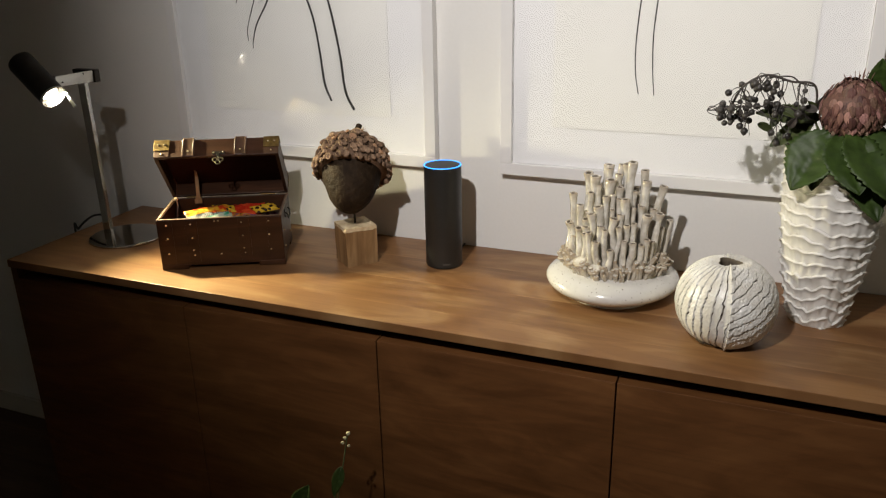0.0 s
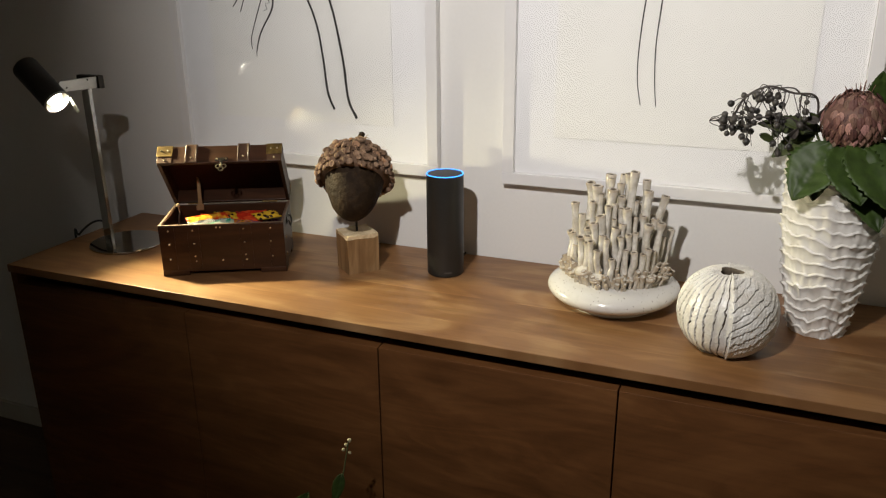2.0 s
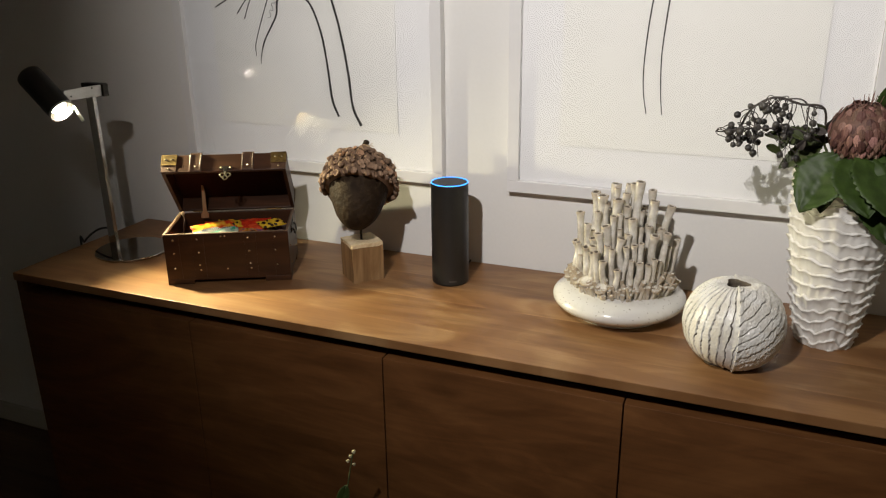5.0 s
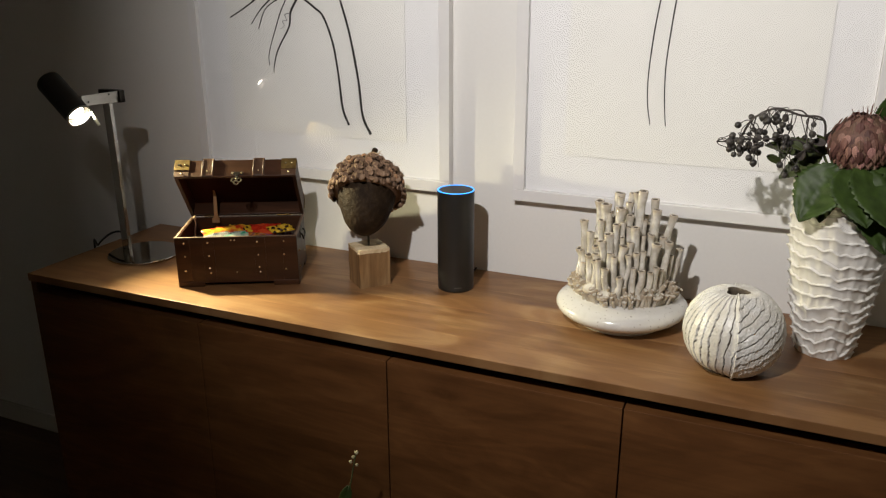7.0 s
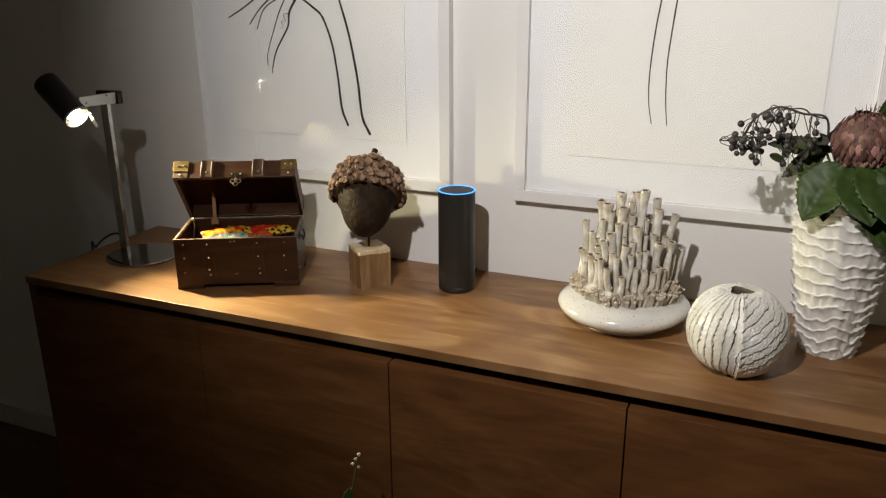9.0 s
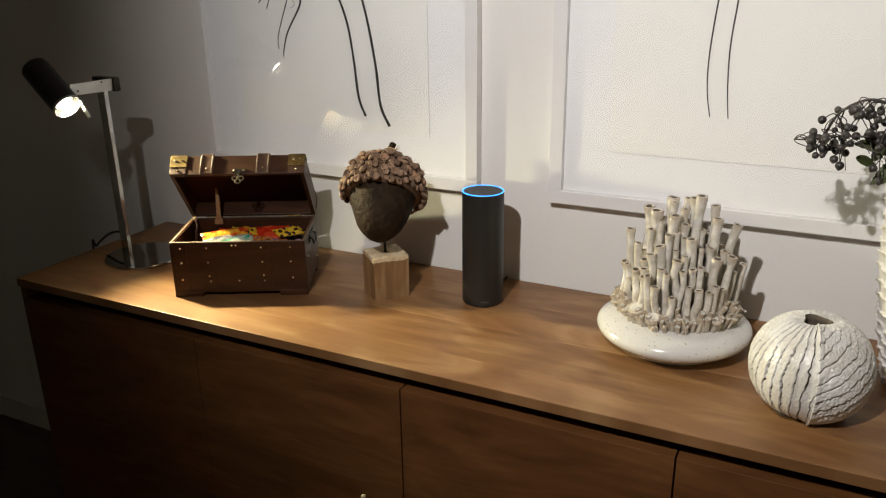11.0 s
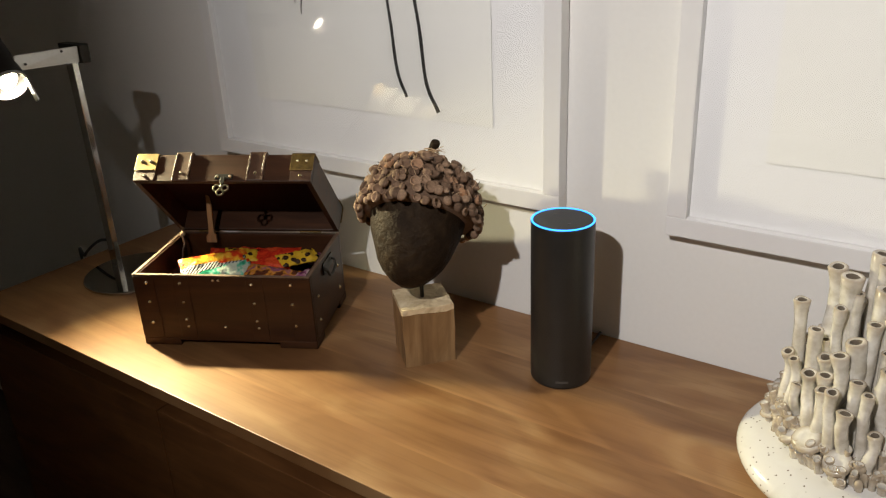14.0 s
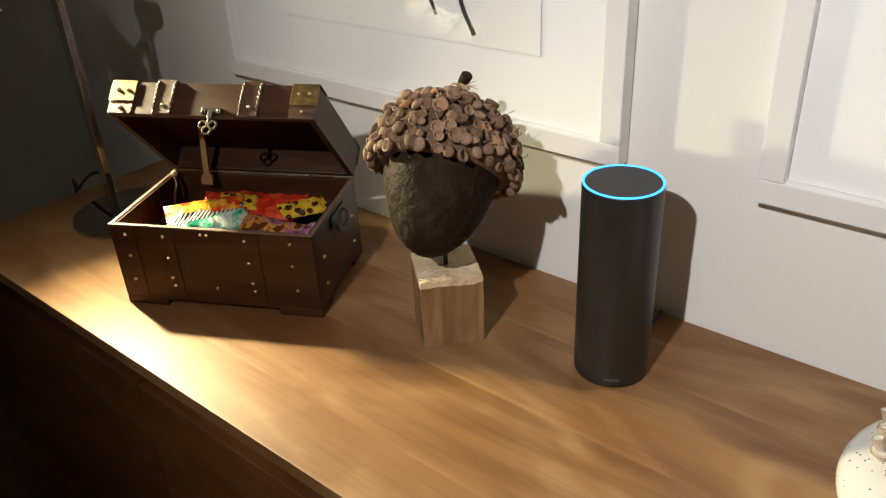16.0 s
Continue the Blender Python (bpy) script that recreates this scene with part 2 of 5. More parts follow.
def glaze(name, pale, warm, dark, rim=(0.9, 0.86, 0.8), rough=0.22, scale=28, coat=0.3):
    """Off-white stoneware glaze: brown and shade painted into hollows (by curvature), faint mottling."""
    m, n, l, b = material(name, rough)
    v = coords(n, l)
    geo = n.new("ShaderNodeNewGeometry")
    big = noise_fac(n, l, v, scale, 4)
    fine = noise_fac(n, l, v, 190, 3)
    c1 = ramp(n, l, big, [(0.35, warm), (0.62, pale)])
    # hollows multiplied darker, so part of the crevice shade sits in the colour
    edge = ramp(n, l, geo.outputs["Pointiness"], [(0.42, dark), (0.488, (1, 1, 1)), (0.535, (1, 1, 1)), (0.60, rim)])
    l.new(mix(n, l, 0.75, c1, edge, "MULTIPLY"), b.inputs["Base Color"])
    b.inputs["Coat Weight"].default_value = coat
    bump(n, l, b, fine, 0.12, 0.0008)
    return m


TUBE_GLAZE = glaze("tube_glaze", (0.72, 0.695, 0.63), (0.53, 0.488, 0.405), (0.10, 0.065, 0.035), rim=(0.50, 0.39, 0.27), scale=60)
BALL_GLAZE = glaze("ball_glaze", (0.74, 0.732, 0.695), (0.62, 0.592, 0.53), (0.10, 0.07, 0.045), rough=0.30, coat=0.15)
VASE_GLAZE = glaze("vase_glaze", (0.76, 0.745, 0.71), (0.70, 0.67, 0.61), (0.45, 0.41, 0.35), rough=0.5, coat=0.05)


def speckled(name):
    m, n, l, b = material(name, 0.2)
    v = coords(n, l)
    w = add(n, "ShaderNodeTexVoronoi", Scale=150.0, Randomness=1.0)
    l.new(v, w.inputs["Vector"])
    spots = ramp(n, l, w.outputs["Distance"], [(0.11, (0.14, 0.105, 0.075)), (0.18, (0.66, 0.645, 0.61))])
    sparse = noise_fac(n, l, v, 33, 2)
    keep = ramp(n, l, sparse, [(0.37, (0, 0, 0)), (0.44, (1, 1, 1))])
    base = ramp(n, l, noise_fac(n, l, v, 20, 4), [(0.35, (0.60, 0.585, 0.545)), (0.65, (0.68, 0.67, 0.635))])
    l.new(mix(n, l, keep, base, spots), b.inputs["Base Color"])
    b.inputs["Coat Weight"].default_value = 0.5
    return m


SPECKLE = speckled("speckled_glaze")


def leafy(name, dark, light, vein):
    m, n, l, b = material(name, 0.5)
    b.inputs["Specular IOR Level"].default_value = 0.3
    v = coords(n, l)
    w = add(n, "ShaderNodeTexWave", Scale=26.0, Distortion=2.5, Detail=2.0)
    l.new(v, w.inputs["Vector"])
    c = ramp(n, l, noise_fac(n, l, v, 40, 4), [(0.35, dark), (0.65, light)])
    veins = ramp(n, l, w.outputs["Fac"], [(0.0, vein), (0.14, (1, 1, 1))])
    l.new(mix(n, l, 0.12, c, veins, "MULTIPLY"), b.inputs["Base Color"])
    bump(n, l, b, w.outputs["Fac"], 0.05, 0.001)
    return m


LEAF = leafy("glossy_leaf", (0.024, 0.043, 0.009), (0.046, 0.080, 0.016), (0.6, 0.68, 0.45))
LEAF_OLIVE = leafy("olive_leaf", (0.035, 0.045, 0.014), (0.065, 0.08, 0.026), (0.6, 0.6, 0.4))
STEM_GREEN = mottled("green_stem", [(0.3, (0.06, 0.08, 0.03)), (0.7, (0.11, 0.13, 0.05))], 40, 0.6)
TWIG = mottled("dark_twig", [(0.3, (0.035, 0.028, 0.024)), (0.7, (0.07, 0.058, 0.05))], 50, 0.7)
BERRY = varied("dark_berries", [(0.0, (0.022, 0.020, 0.019)), (0.6, (0.042, 0.038, 0.034)), (1.0, (0.075, 0.068, 0.06))], 0.42, 0.15)
PETAL = varied("dusky_petals", [(0.0, (0.070, 0.027, 0.022)), (0.3, (0.125, 0.050, 0.040)), (0.5, (0.165, 0.098, 0.064)), (0.68, (0.20, 0.088, 0.072)), (0.86, (0.31, 0.180, 0.135)), (1.0, (0.43, 0.215, 0.20))], 0.65)
SEPAL = varied("pale_sepals", [(0.0, (0.30, 0.20, 0.15)), (1.0, (0.42, 0.30, 0.22))], 0.65)
BUD = mottled("pale_buds", [(0.3, (0.35, 0.32, 0.18)), (0.7, (0.5, 0.45, 0.28))], 60, 0.7)
# groove faces in dark brown: stain and groove shade in one colour
CRACK = mottled("stained_shaded_cracks", [(0.3, (0.06, 0.045, 0.03)), (0.7, (0.16, 0.125, 0.09))], 40, 0.6)
# clay coloured dark to carry the shade inside hollow pieces
SHADED_CLAY = mottled("shaded_clay", [(0.3, (0.085, 0.066, 0.046)), (0.7, (0.15, 0.12, 0.086))], 30, 0.9)
SOIL = mottled("potting_soil", [(0.3, (0.02, 0.015, 0.01)), (0.7, (0.05, 0.035, 0.025))], 60, 0.95, relief=1.0, depth=0.004)
POT = mottled("dark_pot", [(0.3, (0.04, 0.036, 0.03)), (0.7, (0.07, 0.062, 0.052))], 14, 0.55)


def pane_glass():
    m = bpy.data.materials.new("picture_glass")
    m.use_nodes = True
    n, l = m.node_tree.nodes, m.node_tree.links
    n.clear()
    out, mixer = n.new("ShaderNodeOutputMaterial"), n.new("ShaderNodeMixShader")
    clear, gloss, fres = n.new("ShaderNodeBsdfTransparent"), n.new("ShaderNodeBsdfGlossy"), n.new("ShaderNodeFresnel")
    gloss.inputs["Roughness"].default_value = 0.02
    fres.inputs["IOR"].default_value = 1.5
    l.new(fres.outputs[0], mixer.inputs[0])
    l.new(clear.outputs[0], mixer.inputs[1])
    l.new(gloss.outputs[0], mixer.inputs[2])
    l.new(mixer.outputs[0], out.inputs[0])
    return m


def glow(name, colour, strength):
    m, n, l, b = material(name, 0.4, 0, colour)
    b.inputs["Emission Color"].default_value = (*colour, 1)
    b.inputs["Emission Strength"].default_value = strength
    return m


def clear_side():
    m = bpy.data.materials.new("glass_back")
    m.use_nodes = True
    n, l = m.node_tree.nodes, m.node_tree.links
    n.clear()
    l.new(n.new("ShaderNodeBsdfTransparent").outputs[0], n.new("ShaderNodeOutputMaterial").inputs[0])
    return m


GLASS, CLEAR = pane_glass(), clear_side()
BULB_GLOW = glow("lit_bulb", (1.0, 0.93, 0.75), 120)
RING_BLUE = glow("blue_light_ring", (0.03, 0.30, 1.0), 2.6)


def wrapper(name, a, b_colour, pattern, scale, c=None, turn=0.0, rough=0.25):
    """Printed foil wrapper."""
    m, n, l, b = material(name, rough)
    v = coords(n, l, (1, 1, 1), (0, 0, turn))
    if pattern == "bands":
        w = add(n, "ShaderNodeTexWave", Scale=scale, Distortion=3.0, Detail=1.0)
        l.new(v, w.inputs["Vector"])
        fac = w.outputs["Fac"]
        col = ramp(n, l, fac, [(0.46, a), (0.54, b_colour)])
    elif pattern == "spots":
        w = add(n, "ShaderNodeTexVoronoi", Scale=scale)
        l.new(v, w.inputs["Vector"])
        col = ramp(n, l, w.outputs["Distance"], [(0.34, b_colour), (0.4, a)])
    else:
        col = ramp(n, l, noise_fac(n, l, v, scale, 2), [(0.42, a), (0.5, b_colour), (0.6, c or a)])
    l.new(col, b.inputs["Base Color"])
    bump(n, l, b, noise_fac(n, l, v, 150, 3), 0.7, 0.004)
    return m


ZEBRA = wrapper("zebra_foil", (0.56, 0.55, 0.50), (0.03, 0.03, 0.03), "bands", 74, turn=0.7)
ORANGE = wrapper("orange_foil", (0.58, 0.045, 0.012), (0.72, 0.20, 0.02), "patches", 46, (0.76, 0.42, 0.035))
GREEN = wrapper("green_foil", (0.03, 0.30, 0.16), (0.10, 0.45, 0.30), "patches", 60, (0.55, 0.62, 0.5))
RED = wrapper("red_foil", (0.55, 0.035, 0.012), (0.42, 0.02, 0.01), "patches", 50, (0.62, 0.07, 0.02))
GIRAFFE = wrapper("spotted_foil", (0.62, 0.38, 0.025), (0.04, 0.02, 0.01), "spots", 75)
DARKPACK = wrapper("dark_foil", (0.10, 0.03, 0.015), (0.55, 0.22, 0.03), "patches", 45, (0.26, 0.09, 0.16))
PURPLE = wrapper("purple_foil", (0.16, 0.04, 0.10), (0.30, 0.11, 0.20), "patches", 60, (0.5, 0.36, 0.38))


# ---- shapes ----
def part(name, bm, mat, parent=None, label="", smooth=False, at=None):
    me = bpy.data.meshes.new(name)
    bm.normal_update()
    bm.to_mesh(me)
    bm.free()
    if smooth:
        for p in me.polygons:
            p.use_smooth = True
    me.materials.append(mat)
    ob = new(name, me)
    if parent is not None:
        ob.parent = parent
    if at is not None:
        ob.matrix_local = at
    return tagged(ob, label)


def shared(name, mesh, parent, at):
    ob = new(name, mesh)
    ob.parent = parent
    ob.matrix_local = at
    return ob


def thing(name, m, label, category, group="", kind=""):
    ob = new(name)
    ob.empty_display_size = 0.05
    ob.matrix_world = m
    return tagged(ob, label, category, group, kind)


def box(x0, x1, y0, y1, z0, z1, bevel=0.0, bm=None, segments=2):
    own = bm is None
    b = bmesh.new()
    bmesh.ops.create_cube(b, size=1)
    bmesh.ops.transform(b, matrix=Matrix.Translation(((x0 + x1) / 2, (y0 + y1) / 2, (z0 + z1) / 2)) @ Matrix.Diagonal((x1 - x0, y1 - y0, z1 - z0, 1)), verts=b.verts)
    if bevel:
        bmesh.ops.bevel(b, geom=b.edges[:], offset=bevel, segments=segments, affect="EDGES", profile=0.6)
    if own:
        return b
    return merge(bm, b)


def merge(bm, other, m=None):
    if m is not None:
        bmesh.ops.transform(other, matrix=m, verts=other.verts)
    me = bpy.data.meshes.new("join")
    other.to_mesh(me)
    other.free()
    bm.from_mesh(me)
    bpy.data.meshes.remove(me)
    return bm


def lathe(profile, segs=48, bm=None, wobble=None):
    """Turned form from (radius, height) pairs; a radius of 0 closes an end."""
    bm = bm or bmesh.new()
    rings = []
    for r, z in profile:
        if r <= 1e-6:
            rings.append([bm.verts.new((0, 0, z))])
            continue
        ring = []
        for i in range(segs):
            a = 2 * math.pi * i / segs
            k = wobble(a, z) if wobble else 1.0
            ring.append(bm.verts.new((r * k * math.cos(a), r * k * math.sin(a), z)))
        rings.append(ring)
    for p, q in zip(rings, rings[1:]):
        if len(p) == 1 and len(q) == 1:
            continue
        for i in range(segs):
            j = (i + 1) % segs
            if len(p) == 1:
                bm.faces.new((p[0], q[j], q[i]))
            elif len(q) == 1:
                bm.faces.new((p[i], p[j], q[0]))
            else:
                bm.faces.new((p[i], p[j], q[j], q[i]))
    bmesh.ops.recalc_face_normals(bm, faces=bm.faces[:])
    return bm


def tube(points, radii, segs=8, bm=None, closed=True, ways=None):
    """A round rod swept along points."""
    bm = bm or bmesh.new()
    pts = [Vector(p) for p in points]
    if isinstance(radii, (int, float)):
        radii = [radii] * len(pts)
    side = None
    rings = []
    for i, p in enumerate(pts):
        d = ways[i] if ways else (pts[min(i + 1, len(pts) - 1)] - pts[max(i - 1, 0)]).normalized()
        if side is None:
            side = d.orthogonal().normalized()
        side = (side - d * side.dot(d)).normalized()
        up = d.cross(side)
        rings.append([bm.verts.new(p + (side * math.cos(2 * math.pi * k / segs) + up * math.sin(2 * math.pi * k / segs)) * radii[i]) for k in range(segs)])
    for p, q in zip(rings, rings[1:]):
        for i in range(segs):
            j = (i + 1) % segs
            bm.faces.new((p[i], p[j], q[j], q[i]))
    if closed:
        bm.faces.new(list(reversed(rings[0])))
        bm.faces.new(rings[-1])
    return bm


def smooth_path(points, n):
    """Catmull-Rom through the points, n samples a span."""
    p = [Vector(q) for q in points]
    p = [p[0] * 2 - p[1]] + p + [p[-1] * 2 - p[-2]]
    out = []
    for i in range(1, len(p) - 2):
        for k in range(n):
            t = k / n
            a, b, c, d = p[i - 1], p[i], p[i + 1], p[i + 2]
            out.append(0.5 * ((2 * b) + (c - a) * t + (2 * a - 5 * b + 4 * c - d) * t * t + (3 * b - a - 3 * c + d) * t ** 3))
    return out + [p[-2]]


def facing(direction, at):
    """A pose whose z looks along direction."""
    return Matrix.Translation(at) @ Vector(direction).to_track_quat("Z", "Y").to_matrix().to_4x4()


# ---- room ----
def setting(name, bm, mat, label):
    return tagged(part(name, bm, mat), label, name.split("_")[0], kind="structure")


# room size is set by the bounce light wanted from the unseen walls and ceiling
X0, X1, Y0, Z1 = -2.0, 3.7, -4.5, 2.55
setting("wall_north", box(X0 - 0.1, X1 + 0.1, 0, 0.1, 0, Z1), WALL, "matt off-white painted wall behind the sideboard")
setting("wall_south", box(X0 - 0.1, X1 + 0.1, Y0 - 0.1, Y0, 0, Z1), WALL, "unseen matt off-white wall behind the viewer, added to bounce light")
setting("wall_west", box(X0 - 0.1, X0, Y0, 0, 0, Z1), WALL, "unseen matt off-white side wall, added to bounce light")
setting("wall_east", box(X1, X1 + 0.1, Y0, 0, 0, Z1), WALL, "unseen matt off-white side wall, added to bounce light")
setting("floor", box(X0 - 0.1, X1 + 0.1, Y0 - 0.1, 0.1, -0.1, 0), FLOOR, "dark wooden floor under the sideboard")
setting("ceiling", box(X0 - 0.1, X1 + 0.1, Y0 - 0.1, 0.1, Z1, Z1 + 0.1), CEILING, "unseen plain matt white ceiling, added to bounce light")
setting("baseboard", box(X0, X1, -0.014, -0.001, 0, 0.07, 0.003), BASEBOARD, "low painted baseboard along the wall")

# ---- sideboard ----
FRONT = -0.465
LENGTH = 1.985


def sideboard():
    s = thing("sideboard", pose(0, 0, 0), "long oiled brown wooden sideboard with flush handleless doors", "sideboard")
    part("tabletop", box(0, LENGTH, FRONT, -0.003, T - 0.019, T, 0.0012), TOP_WOOD, s, "smooth wooden top with wavy grain")
    # carcass and plinth are blackened, so the recess shade is in their colour
    part("carcass", box(0.021, LENGTH - 0.021, FRONT + 0.044, -0.006, 0.08, T - 0.020), GAP_SHADE, s, "recessed carcass behind the doors, coloured near-black for the gap's shade")
    part("side_panel", box(0.001, 0.020, FRONT + 0.005, -0.006, 0.06, T - 0.0195, 0.0008), DOOR_WOOD, s)
    part("side_panel", box(LENGTH - 0.020, LENGTH - 0.001, FRONT + 0.005, -0.006, 0.06, T - 0.0195, 0.0008), DOOR_WOOD, s)
    part("plinth", box(0.05, LENGTH - 0.05, FRONT + 0.06, -0.03, 0.0, 0.08), GAP_SHADE, s)
    seams = (0.022, 0.518, 0.992, 1.466, LENGTH - 0.022)
    for a, b in zip(seams, seams[1:]):
        part("door", box(a + 0.0014, b - 0.0014, FRONT + 0.002, FRONT + 0.042, 0.062, T - 0.0455, 0.0012), DOOR_WOOD, s, "flush reddish-brown wooden door")


sideboard()

# ---- pictures ----
FRAME_W, FRAME_B, FRAME_H = 0.743, 1.042, 0.96


def stroke(points, w0, w1, parent):
    """A brushed line on the paper, its width going from w0 to w1."""
    pts = smooth_path([(x, 0, z) for x, z in points], 6)
    bm = bmesh.new()
    rows = []
    for i, p in enumerate(pts):
        d = (pts[min(i + 1, len(pts) - 1)] - pts[max(i - 1, 0)]).normalized()
        nrm = Vector((-d.z, 0, d.x))
        f = i / (len(pts) - 1)
        w = (w0 + (w1 - w0) * f) * (1 + 0.18 * noise.noise(Vector((p.x * 90, p.z * 90, 3))))
        rows.append([bm.verts.new((q.x, y, q.z)) for q, y in ((p - nrm * w, -0.0152), (p + nrm * w, -0.0152), (p + nrm * w, -0.0146), (p - nrm * w, -0.0146))])
    for a, b in zip(rows, rows[1:]):
        for k in range(4):
            bm.faces.new((a[k], a[(k + 1) % 4], b[(k + 1) % 4], b[k]))
    bm.faces.new(rows[0])
    bm.faces.new(list(reversed(rows[-1])))
    bmesh.ops.recalc_face_normals(bm, faces=bm.faces[:])
    part("ink_stroke", bm, INK, parent, "thin black brushed ink line")


def ring_board(x0, x1, z0, z1, w, y0, y1, bevel=0.0):
    bm = bmesh.new()
    for a, b, c, d in ((x0, x1, z0, z0 + w), (x0, x1, z1 - w, z1), (x0, x0 + w, z0 + w, z1 - w), (x1 - w, x1, z0 + w, z1 - w)):
        box(a, b, y0, y1, c, d, bevel, bm)
    return bm


def picture(x0, strokes, label):
    x1, z0, z1 = x0 + FRAME_W, FRAME_B, FRAME_B + FRAME_H
    p = thing("framed_picture", pose(0, 0, 0), label, "picture", "pictures on the wall")
    part("picture_frame", ring_board(x0, x1, z0, z1, 0.027, -0.025, -0.002, 0.0015), FRAME_WHITE, p, "white lacquered wooden frame")
    part("mount_board", box(x0 + 0.0275, x1 - 0.0275, -0.0125, -0.003, z0 + 0.0275, z1 - 0.0275), MAT_BOARD, p, "white mount board")
    part("spacer", box(x0 + 0.145, x1 - 0.145, -0.0138, -0.0125, z0 + 0.145, z1 - 0.145), MAT_BOARD, p)
    part("art_sheet", box(x0 + 0.117, x1 - 0.117, -0.0145, -0.0138, z0 + 0.114, z1 - 0.114), PAPER, p, "cream drawing paper floating over the mount")
    g = part("glass_pane", box(x0 + 0.0273, x1 - 0.0273, -0.0205, -0.0190, z0 + 0.0273, z1 - 0.0273), GLASS, p, "clear reflecting glass")
    g.visible_shadow = False
    g.data.materials.append(CLEAR)
    for f in g.data.polygons:
        f.material_index = 0 if f.normal.y < -0.5 else 1
    for pts, w0, w1 in strokes:
        stroke(pts, w0, w1, p)


picture(0.200, [
    ([(0.49, 1.53), (0.546, 1.494), (0.584, 1.468), (0.607, 1.447), (0.630, 1.385), (0.642, 1.308), (0.650, 1.229), (0.666, 1.188)], 0.0022, 0.0030),
    ([(0.645, 1.53), (0.653, 1.495), (0.678, 1.407), (0.697, 1.301), (0.706, 1.214), (0.727, 1.169)], 0.0024, 0.0034),
    ([(0.47, 1.525), (0.421, 1.494), (0.376, 1.467), (0.329, 1.443)], 0.0024, 0.0014),
    ([(0.50, 1.53), (0.462, 1.494), (0.425, 1.464), (0.393, 1.428)], 0.0024, 0.0012),
    ([(0.53, 1.525), (0.488, 1.494), (0.439, 1.465), (0.414, 1.416)], 0.0018, 0.0010),
    ([(0.52, 1.525), (0.505, 1.494), (0.485, 1.461), (0.465, 1.417), (0.441, 1.357), (0.440, 1.327)], 0.0018, 0.0008),
    ([(0.555, 1.525), (0.537, 1.494), (0.513, 1.458), (0.506, 1.423), (0.469, 1.367), (0.454, 1.326), (0.452, 1.309)], 0.0036, 0.0008),
    ([(0.512, 1.455), (0.496, 1.452), (0.500, 1.438), (0.488, 1.436), (0.492, 1.424), (0.480, 1.418)], 0.0007, 0.0004),
], "white framed ink drawing of long thin legs under glass")
picture(1.103, [
    ([(1.411, 1.53), (1.405, 1.491), (1.397, 1.424), (1.392, 1.344), (1.394, 1.285), (1.403, 1.237)], 0.0017, 0.0008),
    ([(1.441, 1.53), (1.436, 1.491), (1.430, 1.425), (1.426, 1.357), (1.429, 1.287), (1.435, 1.236)], 0.0017, 0.0008),
], "white framed ink drawing of two thin lines under glass")


